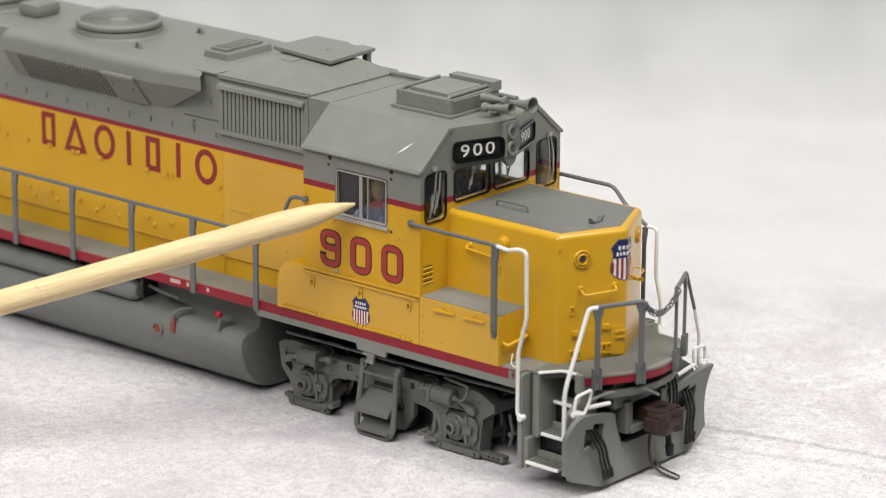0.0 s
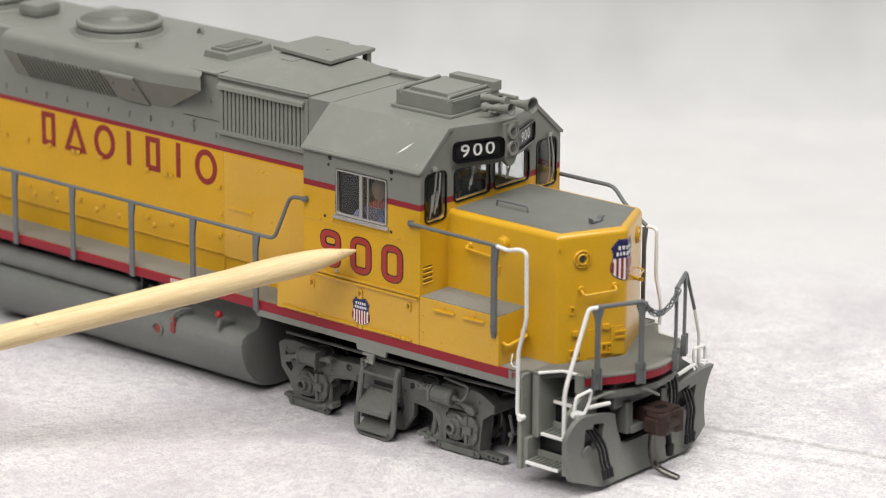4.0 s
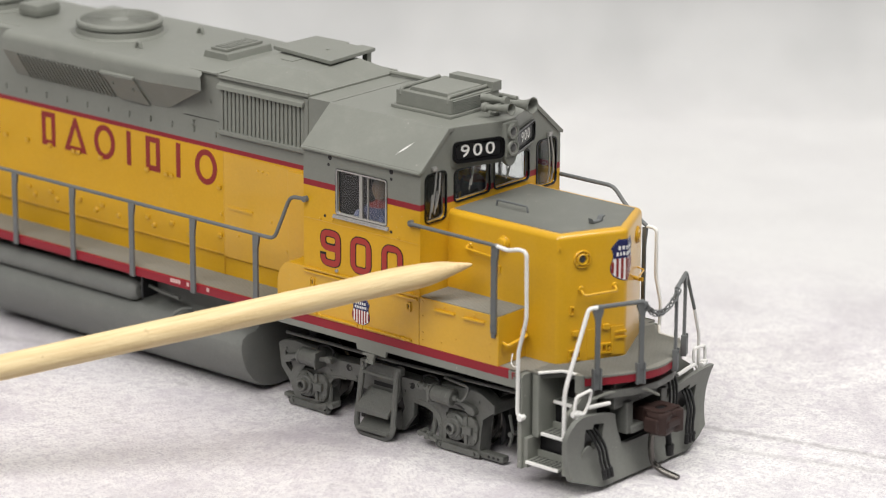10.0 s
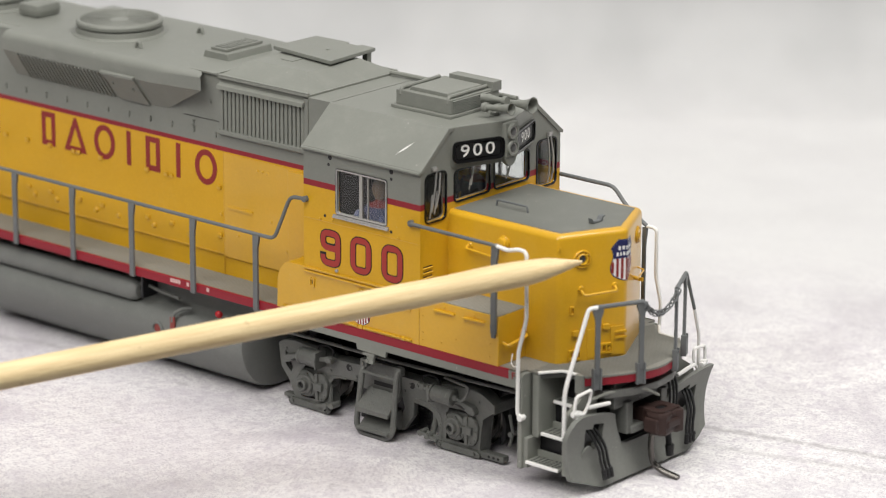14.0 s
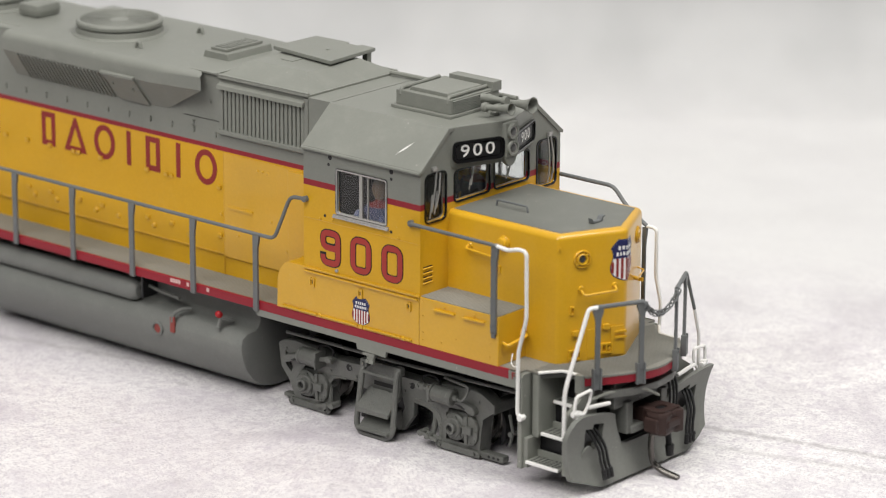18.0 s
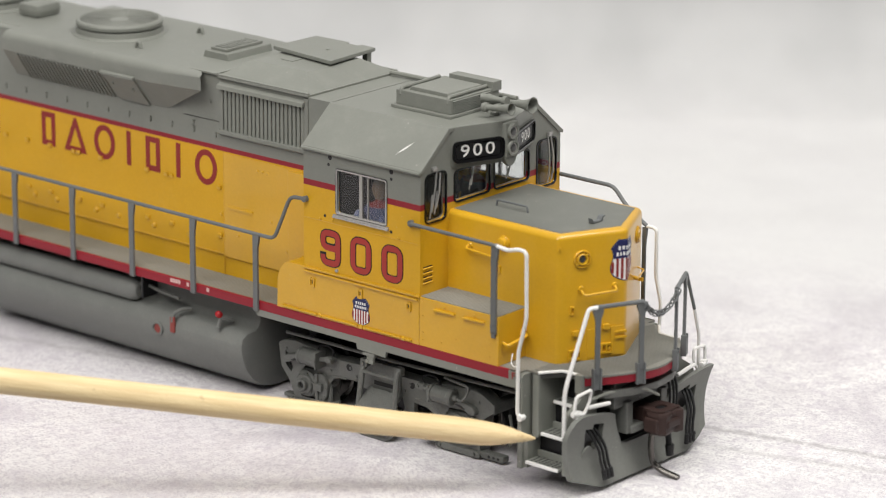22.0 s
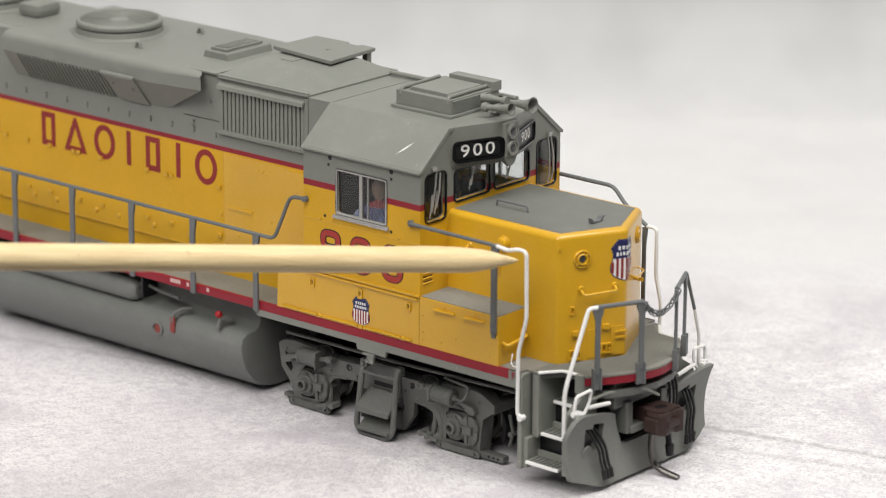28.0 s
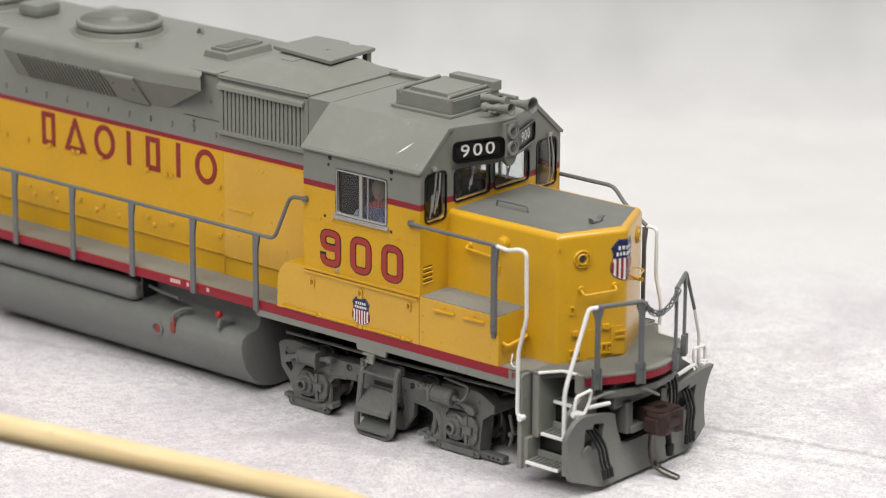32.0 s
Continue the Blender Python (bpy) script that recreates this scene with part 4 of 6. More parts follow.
# ---- short nose ----
def nose():
    out = [(XCF, -WN), (XN1, -WN), (XN2, 0), (XN1, WN), (XCF, WN)]
    bm = prism(out, "z", ZD, ZN)
    bmesh.ops.recalc_face_normals(bm, faces=bm.faces[:])
    up = [e for e in bm.edges if abs(e.verts[0].co.z - e.verts[1].co.z) > 5 and e.verts[0].co.x > XCF + 1]
    bmesh.ops.bevel(bm, geom=up, offset=0.55, segments=3, affect="EDGES", profile=0.5, clamp_overlap=True)
    es = [e for e in bm.edges if all(v.co.z > ZN - 0.1 for v in e.verts) and not all(v.co.x < XCF + 0.1 for v in e.verts)]
    bmesh.ops.bevel(bm, geom=es, offset=1.3, segments=5, affect="EDGES", profile=0.5, clamp_overlap=True)
    n = part("nose", bm, YELLOW, loco, "yellow v-fronted short hood", True)
    k = 0.95
    top = [(XCF + 0.1, -WN + 1.25), (XN1 - 0.55, -WN + 1.25), (XN2 - 1.4, 0), (XN1 - 0.55, WN - 1.25), (XCF + 0.1, WN - 1.25)]
    part("nose_top", prism(top, "z", ZN - 0.05, ZN + 0.035), ANTIGLARE, n, "grey anti-glare panel")
    part("top_grab", tube([(28.8, -3.9, ZN), (29.0, -3.9, ZN + 1.0), (35.0, -3.9, ZN + 1.0), (35.1, -3.9, ZN)], 0.17, 6, 0.3), RAIL, n)
    saddle = [(-1.75, 0.95), (-1.5, 0.55), (-0.6, 0.3), (0.4, 0.35), (0.75, 0.85), (1.45, 0.95), (1.5, 0.75), (1.05, 0.65), (0.85, 0.1), (0.6, 0.0), (-1.2, 0.0), (-1.5, 0.15)]
    bk = prism([(u - 0.7, ZN + v) for u, v in saddle], "x", 45.9, 46.8, 0.08)
    part("nose_bracket", bk, RAIL, n)
    # side details
    part("sand_filler", lathe([(1.15, 0), (1.15, 0.3), (0.9, 0.45), (0.85, 0.95), (0.6, 1.1)], (36.0, -WN, 37.6), (0, -1, 0), 18), YELLOW, n, "", True)
    part("side_grab", tube([(29.0, -WN, 36.0), (28.9, -WN - 0.9, 35.5), (34.8, -WN - 0.9, 35.1), (34.8, -WN, 35.3)], 0.2, 8, 0.4), YELLOW, n)
    part("grab_boss", lathe([(0.6, 0), (0.5, 0.25)], (29.1, -WN, 35.8), (0, -1, 0), 10), YELLOW, n)
    part("nose_latch", sheet([rrect(34.2, 35.3, 32.4, 33.7, 0.15), rrect(34.45, 35.05, 32.7, 33.4, 0.1)], lambda u, v, d: Vector((u, -WN - 0.25 + d, v)), 0.3), YELLOW, n)
    part("latch_bar", box(34.0, 34.9, -WN - 0.4, -WN, 32.95, 33.2, 0.08), YELLOW, n)
    # angled front faces
    al = Vector((XN2 - XN1, WN, 0)).normalized()
    for s in (-1, 1):
        a = Vector((al.x, -s * al.y, 0))
        nr = Vector((al.y, s * al.x, 0))
        o = Vector((XN1, s * WN, 0))

        def place(u, v, d, o=o, a=a, nr=nr):
            return o + a * u + Vector((0, 0, v)) + nr * d
        L = math.hypot(XN2 - XN1, WN)
        if s < 0:
            lc = place(4.1, 36.6, 0)
            part("class_light", lathe([(1.46, 0), (1.46, 0.2), (1.36, 0.34), (1.22, 0.3), (1.16, 0.12), (0.98, 0.12), (0.94, 0.4), (0.84, 0.48), (0.66, 0.42), (0.58, 0.1)], lc, nr, 20), YELLOW, n, "round class light", True)
            part("class_lens", lathe([(0.58, 0.1), (0.5, 0.3), (0.2, 0.4)], lc, nr, 14), LENS, n, "", True)
            for q in range(4):
                t = q * math.tau / 4 + 0.7
                part("light_clip", rod(place(4.1 + 0.9 * math.cos(t), 36.6 + 0.9 * math.sin(t), 0.25), place(4.1 + 1.24 * math.cos(t), 36.6 + 1.24 * math.sin(t), 0.25), 0.15, n=8), YELLOW, n)
            part("front_grab", tube([place(4.0, 31.7, 0), place(4.1, 31.0, 1.1), place(9.7, 31.2, 1.1), place(9.8, 31.8, 0)], 0.22, 8, 0.4), YELLOW, n)
            for u in (4.0, 9.8):
                part("grab_boss", lathe([(0.5, 0), (0.4, 0.3)], place(u, 31.8, 0), nr, 10), YELLOW, n)
            part("nose_latch", sheet([rrect(2.15, 2.95, 27.8, 29.1, 0.12), rrect(2.32, 2.78, 28.02, 28.88, 0.1)], lambda u, v, d, place=place: place(u, v, 0.3 - d), 0.3), YELLOW, n)
            part("step_plate", sheet([rrect(5.2, 11.4, 20.4, 25.0, 0.2)], lambda u, v, d, place=place: place(u, v, 0.1 - d), 0.1), YELLOW, n)
            part("step_plate", sheet([rrect(9.2, 11.5, 20.5, 25.1, 0.2)], lambda u, v, d, place=place: place(u, v, 0.26 - d), 0.2), YELLOW, n)
            for u, v in ((2.6, 24.4), (7.8, 24.9)):
                part("nose_hinge", sheet([rrect(u, u + 1.1, v, v + 0.75, 0.1)], lambda v_, w_, d, place=place: place(v_, w_, 0.55 - d), 0.5), YELLOW, n)
            for u, v in ((2.0, 20.45), (7.5, 20.9)):
                part("latch_box", sheet([rrect(u, u + 2.1, v, v + 1.65, 0.12), rrect(u + 0.25, u + 0.85, v + 0.3, v + 1.35, 0.1), rrect(u + 1.1, u + 1.85, v + 0.3, v + 1.35, 0.1)], lambda v_, w_, d, place=place: place(v_, w_, 0.42 - d), 0.35), YELLOW, n)
                part("latch_knob", sheet([rrect(u + 1.25, u + 1.65, v + 0.5, v + 1.1, 0.08)], lambda v_, w_, d, place=place: place(v_, w_, 0.35 - d), 0.3), YELLOW, n)
            for v in (24.0, 23.1):
                part("nose_slot", sheet([rrect(9.9, 11.9, v, v + 0.35, 0.12)], lambda u, w_, d, place=place: place(u, w_, 0.5 - d), 0.4), YELLOW, n)
            part("rivet", rod(place(0.3, 38.6, 0), place(0.3, 38.6, 0.3), 0.25, n=8), YELLOW, n)
        else:
            part("far_class_light", lathe([(1.4, 0), (1.4, 0.2), (1.25, 0.32), (1.1, 0.12), (0.95, 0.12), (0.85, 0.42), (0.6, 0.4), (0.55, 0.1)], place(4.1, 37.4, 0), nr, 18), YELLOW, n)
            part("far_grab", tube([place(9.3, 32.4, 0), place(9.2, 31.8, 1.2), place(4.0, 31.7, 1.2), place(3.9, 32.1, 0)], 0.14, 8, 0.4), YELLOW, n)
        # shield folded over the peak
        for name, o2, m, d in shield(1.70, 1.36):
            if s < 0:
                half = clip_half(o2, -1)
            else:
                half = [(-u, v) for u, v in clip_half([(-u, v) for u, v in o2], -1)]
            if len(half) > 2:
                part(name, sheet([half], lambda u, v, dd, d=d, s=s, place=place, L=L: place(L + (u if s < 0 else -u) - 0.05, 35.75 + v, 0.03 + d + dd), 0.03), m, n)
    part("mu_panel", box(46.9, 51.0, 5.2, 5.6, 30.6, 31.2, 0.1), YELLOW, n)


def clip_half(poly, sign):
    """The part of an outline on one side of the upright axis (u <= 0)."""
    out = []
    for (a, b), (c, d) in zip(poly, poly[1:] + poly[:1]):
        if a <= 0:
            out.append((a, b))
        if (a < 0) != (c < 0) and a != c and a * c < 0:
            t = a / (a - c)
            out.append((0.0, b + (d - b) * t))
    return out


nose()


# ---- cab roof box and horn ----
def roof_box():
    b = part("roof_vent", box(9.0, 21.5, -6.6, 6.6, 53.95, 54.5, 0.15), GREY, loco, "grey louvred roof box")
    part("vent_body", box(9.6, 21.0, -6.0, 6.0, 54.5, 56.9, 0.12), GREY, b)
    for i in range(8):
        z = 54.7 + i * 0.26
        part("vent_louvre", prism([(20.95, z), (21.18, z + 0.02), (20.95, z + 0.18)], "y", -5.4, 3.6), GREY, b)
    part("vent_lid", prism([(11.5, 56.85), (19.6, 56.85), (19.3, 57.5), (11.8, 57.5)], "y", -4.9, 3.6, 0.1), GREY, b)
    for x in (20.3, 10.5):
        part("vent_rim", tube([(x, -5.9, 56.2), (x, -5.7, 57.2), (x - 0.3, 4.0, 57.25)], 0.32, 8, 0.7), GREY, b)
    part("vent_block", box(12.0, 21.2, 4.2, 6.4, 56.4, 58.0, 0.12), GREY, b)


roof_box()


def horn():
    c = Vector((25.6, 1.0, 55.3))
    h = part("air_horn", lathe([(0.75, 0), (0.75, 0.5), (0.5, 0.7)], (24.6, 0.6, 53.9), (0, 0, 1), 12), GREY, loco, "three-chime grey air horn")
    part("horn_base", tube([(24.6, 0.6, 54.3), (24.9, 0.6, 55.3), (26.0, 2.4, 55.8), (26.0, -1.9, 55.7)], 0.45, 8, 0.4), GREY, h)
    bells = (((24.3, -1.9, 55.6), (29.9, -1.8, 56.2), 1.05), ((22.6, 2.4, 55.7), (30.8, 2.4, 56.1), 1.4), ((27.2, 0.4, 56.6), (22.4, 0.3, 56.5), 0.8))
    for a, b, r in bells:
        a, b = Vector(a), Vector(b)
        L = (b - a).length
        prof = [(0.75, 0), (0.75, 0.7), (0.42, 0.9), (0.45, L * 0.5), (0.7, L * 0.75), (r * 0.75, L * 0.92), (r, L), (r * 0.86, L + 0.02), (0.35, L * 0.75)]
        part("horn_bell", lathe(prof, a, b - a, 18), GREY, h, "", True)


horn()


# ---- handrails ----
def stanchion(x, y, z0, z1, parent, mat, depth=0.5, width=1.0):
    s = -1 if y < 0 else 1
    bm = box(x - width / 2, x + width / 2, y - depth / 2, y + depth / 2, z0, z1 - 3.1, 0.12)
    w = width / 2
    prism([(x - w, z1 - 3.12), (x + w, z1 - 3.12), (x + w * 1.1, z1 - 2.2), (x + w * 1.6, z1 - 1.0), (x + w * 1.75, z1 + 0.05), (x - w, z1 + 0.05)], "y", y - depth / 2, y + depth / 2, 0.1, bm=bm)
    return part("stanchion", bm, mat, parent)


def handrails():
    for s in (-1, 1):
        y = s * (W + 0.35)
        pts = [(-136, y, 31.5), (-6.2, y, 31.5), (-2.6, y, 39.3), (0.6, y, 39.5), (0.7, s * (W - 0.1), 39.5)]
        r = part("handrail", tube(pts, 0.32, 10, 1.2), RAIL, loco, "long grey handrail on stanchions")
        st = stanchion(-10.4, y, 18.4, 31.4, r, RAIL)
        for i in range(1, 9):
            twin(st, -14.35 * i)
        part("rail_boss", rod((0.6, s * W, 39.5), (0.6, s * (W + 0.75), 39.5), 0.5, n=10), RAIL, r)
    # front corner rails, near side
    y = -W - 0.1
    r = part("front_handrail", tube([(22.9, -W, 39.7), (22.9, y - 0.4, 39.7), (40.4, y - 0.2, 39.5)], 0.31, 10, 0.5), RAIL, loco, "grey and white handrail by the front steps")
    part("white_rail", tube([(40.3, y - 0.2, 39.5), (42.6, y - 0.2, 39.2), (44.2, y - 0.2, 39.75), (46.1, y - 0.2, 39.75), (46.25, y - 0.2, 29.0), (44.75, y - 0.2, 23.3), (44.7, y - 0.2, 13.2), (45.6, y + 0.2, 12.8)], 0.32, 10, 0.9), WHITE, r, "white painted step handrail")
    part("rail_foot", rod((45.3, y - 0.5, 12.8), (45.3, y + 0.6, 12.8), 0.5, n=10), WHITE, r)
    part("rail_clip", tube([(42.3, y + 1.5, 22.2), (42.5, y + 0.9, 21.3), (43.0, y + 0.4, 20.8), (43.8, y, 20.75), (44.5, y - 0.2, 21.0)], 0.085, 6, 0.3), WHITE, r)
    stanchion(39.7, y - 0.1, 25.2, 39.2, r, RAIL, 0.5, 1.05)
    part("stanchion_foot", box(39.35, 40.05, y - 0.35, y + 0.1, 24.6, 25.6, 0.08), RAIL, r)
    part("stanchion_bolt", rod((39.7, y - 0.5, 26.6), (39.7, y, 26.6), 0.2, n=8), RAIL, r)
    part("rail_boss", rod((22.9, -W, 39.7), (22.9, -W - 0.5, 39.7), 0.55, n=10), RAIL, r)
    # far side: a rail along the nose and a white one by the steps
    y = W + 0.1
    far = part("far_handrail", tube([(22.9, W, 40.7), (22.9, y, 40.75), (35.6, y, 40.7), (38.2, y, 37.9), (42.5, y, 35.3)], 0.34, 10, 1.2), RAIL, loco, "grey handrail stepping down to the front")
    part("white_rail", tube([(42.5, y, 35.3), (44.4, y, 35.3), (44.5, y, 27.2), (45.6, y, 23.0), (45.3, y, 17.0), (45.3, y, 12.8)], 0.31, 10, 0.9), WHITE, far)
    stanchion(42.0, y, 18.5, 35.0, far, RAIL, 0.4, 0.7)
    # end rails on the deck edge
    for s in (-1, 1):
        xa, ya, xb, yb, zp = 54.75, s * 11.2, 58.1, s * 4.45, 31.2
        out = 0.75
        e = part("end_rail", tube([(xa - 0.2, s * 11.8, zp), (xb + out * 0.3, yb - s * 0.2, zp)], 0.36, 10), RAIL, loco, "grey end handrail on flat posts")
        for x, yy in ((xa + out * 0.3, ya), (xb + out * 0.2, yb)):
            al = Vector((3.35, -6.75 * s, 0)).normalized()
            bm = box(-0.4, 0.4, -0.24, 0.24, 20.3, zp - 2.9, 0.1)
            prism([(-0.4, zp - 3.0), (0.4, zp - 3.0), (0.46, zp - 2.0), (0.85, zp - 0.9), (0.85, zp), (-0.85, zp), (-0.85, zp - 0.9), (-0.46, zp - 2.0)], "y", -0.24, 0.24, 0.08, bm=bm)
            box(-0.72, 0.72, -0.1, 0.5, 17.9, 20.6, 0.15, bm=bm)
            box(-0.74, -0.45, -0.4, 0.55, 17.9, 21.4, 0.1, bm=bm)
            box(0.45, 0.74, -0.4, 0.55, 17.9, 21.4, 0.1, bm=bm)
            ang = math.atan2(al.y, al.x)
            bm.transform(Matrix.Translation((x, yy, 0)) @ Matrix.Rotation(ang, 4, "Z"))
            part("end_post", bm, RAIL, e)
        if s < 0:
            part("white_rail", tube([(xa + 0.3, s * 11.4, zp), (xa - 0.6, s * 12.5, zp - 0.1), (53.6, s * 17.1, 19.6), (53.5, s * 17.3, 18.0), (53.5, s * 17.3, 11.4)], 0.34, 10, 0.9), WHITE, e, "white painted corner rail")
        else:
            # upper stretch of the white rail in grey, its shade put into the colour
            part("shaded_rail", tube([(xa + 0.3, s * 11.4, zp), (xa - 0.6, s * 12.5, zp - 0.1), (53.95, s * 15.2, 24.4)], 0.28, 10, 0.9), RAIL, e)
            part("white_rail", tube([(53.95, s * 15.2, 24.4), (53.6, s * 17.1, 19.6), (53.5, s * 17.3, 18.0), (53.5, s * 17.3, 11.4)], 0.28, 10, 0.9), WHITE, e, "white painted corner rail")
    # chain between the inner posts
    ya, n = 4.45, 17
    x0, z0 = 58.3, 31.0
    pts = []
    for i in range(n + 1):
        t = i / n
        pts.append(Vector((x0 + 0.3, -ya + 2 * ya * t, z0 - 2.6 * (1 - (2 * t - 1) ** 2))))
    for i in range(n):
        m, d = (pts[i] + pts[i + 1]) / 2, (pts[i + 1] - pts[i])
        o = bmesh.new()
        w = 0.36
        loop = [(-0.5, -w), (-0.25, -w * 1.2), (0.25, -w * 1.2), (0.5, -w), (0.64, 0), (0.5, w), (0.25, w * 1.2), (-0.25, w * 1.2), (-0.5, w), (-0.64, 0), (-0.5, -w)]
        tube([(u, v, 0) for u, v in loop], 0.13, 6, bm=o)
        rot = d.to_track_quat("X", "Z").to_matrix().to_4x4() @ Matrix.Rotation(radians(90 * (i % 2)), 4, "X")
        o.transform(Matrix.Translation(m) @ rot)
        part("chain_link", o, RAIL, e)


handrails()


# ---- front steps ----
def steps():
    for s in (-1, 1):
        prof = [(s * W, 4.4), (s * W, 19.3), (s * 17.0, 19.7), (s * 9.0, 19.7), (s * 9.0, 13.4), (s * 12.4, 13.4), (s * 12.4, 9.2), (s * 15.9, 9.2), (s * 15.9, 4.4)]
        st = part("step_well", prism(prof, "x", 44.5, 45.3, 0.08), GREY, loco, "grey step well with white-edged steps")
        # back wall in black, the depth of the well put into its colour
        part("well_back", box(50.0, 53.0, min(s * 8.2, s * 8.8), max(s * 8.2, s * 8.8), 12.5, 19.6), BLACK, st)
        part("well_wall", box(45.7, 47.0, *sorted((s * 15.45, s * 8.8)), 9.3, 19.6, 0.3), GREY, st)
        part("well_foot", box(45.2, 46.1, *sorted((s * 16.9, s * 8.8)), 4.6, 9.4, 0.1), GREY, st)
        prof2 = [(s * 16.6, 4.8), (s * 16.6, 13), (s * 16.0, 14.6), (s * 13, 16.5), (s * 12.8, 19.6), (s * 9.0, 19.6), (s * 9.0, 4.4)]
        part("well_end", prism(prof2, "x", 52.6, 53.4, 0.08), GREY, st)
        for k, (yo, z) in enumerate(((W, 5.95), (14.9, 10.1), (11.9, 14.6))):
            yi = yo - 3.3
            lo, hi = sorted((s * yo, s * yi))
            xl = 46.1 if k == 0 else 47.0
            tr = part("step_tread", box(xl, 52.7, lo, hi, z - 0.35, z, 0.05), GREY, st)
            ed = sorted((s * (yo + 0.06), s * (yo - 0.3)))
            part("step_edge", box(xl + 0.1, 52.6, *ed, z - 0.45, z + 0.06, 0.08), WHITE, st, "white step edge")
            riser = sorted((s * yi, s * (yi + 0.25)))
            if k < 2:
                part("step_riser", box(xl, 52.7, *riser, z, z + 1.1, 0.05), GREY, st)
                # black panel between steps, the gap's shade put into its colour
                part("well_shade_panel", box(xl, 52.7, *sorted((s * (yi - 0.5), s * (yi - 0.8))), z, z + 4.0), BLACK, st)
            knob = bmesh.new()
            for i in range(8):
                for j in range(4):
                    x, y = xl + 0.45 + i * 0.82, s * (yo - 0.6 - j * 0.66)
                    if x < 52.0:
                        box(x, x + 0.5, min(y, y - s * 0.4), max(y, y - s * 0.4), z, z + 0.02, bm=knob)
            part("step_hole", knob, DARK, st, "dark holes in the step tread")
        part("well_trim", tube([(46.9, s * 15.5, 19.95), (49.3, s * 12.4, 20.0), (52.3, s * 12.25, 20.0)], 0.24, 6, 0.4), WHITE, st)
        if s < 0:
            part("well_gusset", box(52.4, 53.6, *sorted((s * 12.6, s * 13.4)), 17.4, 20.4, 0.1), GREY, st)


steps()


# ---- pilot and plough ----
def pilot():
    def xs(y, z):
        return 55.0 + max(0.0, abs(y) - 11.3) * 0.02 + 1.2 * ((z - 9.0) / 6.0) ** 2

    def lay(u, v, d):
        wide = max(0.0, abs(u) - 11.3) * (0.1 + 0.022 * (v - 5.0))
        return Vector((xs(u, v) - d, u + math.copysign(wide, u), v))
    bm = bmesh.new()
    # rows of quads from the middle out, so that the plate can bend both ways
    def lower(y):
        return 2.4 if y < 11.3 else 2.4 + (y - 11.3) / 5.6 * 2.3

    def upper(y, far=False):
        if far and y > 14.4:
            return 15.0
        if y < 4.7:
            return 7.3
        if y < 7.2:
            return 7.6 + (y - 4.7) / 2.5 * 5.6
        if y < 14.4:
            return 13.2 + (y - 7.2) / 7.2 * 1.8
        return 15.0 - 3.2 * max(0.0, (y - 14.4) / 3.0) ** 2.8
    ys = [0, 1.2, 2.4, 3.6, 4.7, 5.4, 6.0, 6.6, 7.15, 7.9, 8.6, 9.6, 10.6, 11.3, 12.2, 13.0, 13.7, 14.4, 15.2, 16.0, 16.7, 17.1, 17.4]
    zs = 14

    def hole(y, z):
        return 9.2 < y < 13.4 and 8.7 < z < 12.3
    for s in (-1, 1):
        grid = {}
        for i, y in enumerate(ys):
            for k in range(zs + 1):
                z = lower(y) + (upper(y, s > 0) - lower(y)) * k / zs
                for d in (0, 1):
                    grid[i, k, d] = bm.verts.new(lay(s * (y if s < 0 or y < 14.4 else 14.4 + (y - 14.4) * 0.6), z, d * 0.9))
        solid = {}
        for i in range(len(ys) - 1):
            ym = (ys[i] + ys[i + 1]) / 2
            for k in range(zs):
                zm = lower(ym) + (upper(ym) - lower(ym)) * (k + 0.5) / zs
                solid[i, k] = not hole(ym, zm)
        for (i, k), on in solid.items():
            if not on:
                continue
            for d in (0, 1):
                bm.faces.new([grid[p] for p in ((i, k, d), (i + 1, k, d), (i + 1, k + 1, d), (i, k + 1, d))])
            for (di, dk), (p, q) in (((-1, 0), ((i, k), (i, k + 1))), ((1, 0), ((i + 1, k), (i + 1, k + 1))), ((0, -1), ((i, k), (i + 1, k))), ((0, 1), ((i, k + 1), (i + 1, k + 1)))):
                if not solid.get((i + di, k + dk), False) and not (i == 0 and di == -1):
                    bm.faces.new([grid[(*p, 0)], grid[(*q, 0)], grid[(*q, 1)], grid[(*p, 1)]])
    bmesh.ops.remove_doubles(bm, verts=bm.verts[:], dist=0.001)
    p = part("pilot", bm, PILOT, loco, "grey front pilot plate with swept wings", True)
    # black block behind the pilot's gaps, their shade put into its colour
    part("pilot_shade_block", box(49.0, 52.4, -9.0, 9.0, 5.0, 16.5, 0.3), BLACK, p)
    for s in (-1, 1):
        part("pilot_hub", rod((55.0, s * 13.6, 8.3), (55.25, s * 13.6, 8.25), 1.25, n=18), PILOT, p)
        # black plate behind the wing opening, darkness of the hole put into colour
        part("wing_shade_plate", box(53.6, 54.0, *sorted((s * 7.6, s * 14.6)), 7.6, 13.2), BLACK, p)
    # deck end casting behind the coupler
    part("end_casting", box(52.0, 55.6, -7.5, 7.5, 13.6, 18.4, 0.6), UNDER, p)
    part("casting_lip", prism([(52, -9.8), (55.2, -9.6), (57.6, -5), (58.3, 0), (57.6, 5), (55.2, 9.6), (52, 9.8)], "z", 16.0, 17.2, 0.2), UNDER, p)
    for y in (-4.4, 4.4):
        part("pocket_cheek", box(52.8, 56.4, y - 0.8, y + 0.8, 9.3, 14.6, 0.3), UNDER, p)
    part("pocket_floor", box(52.8, 56.8, -4.5, 4.5, 9.3, 10.5, 0.3), UNDER, p)
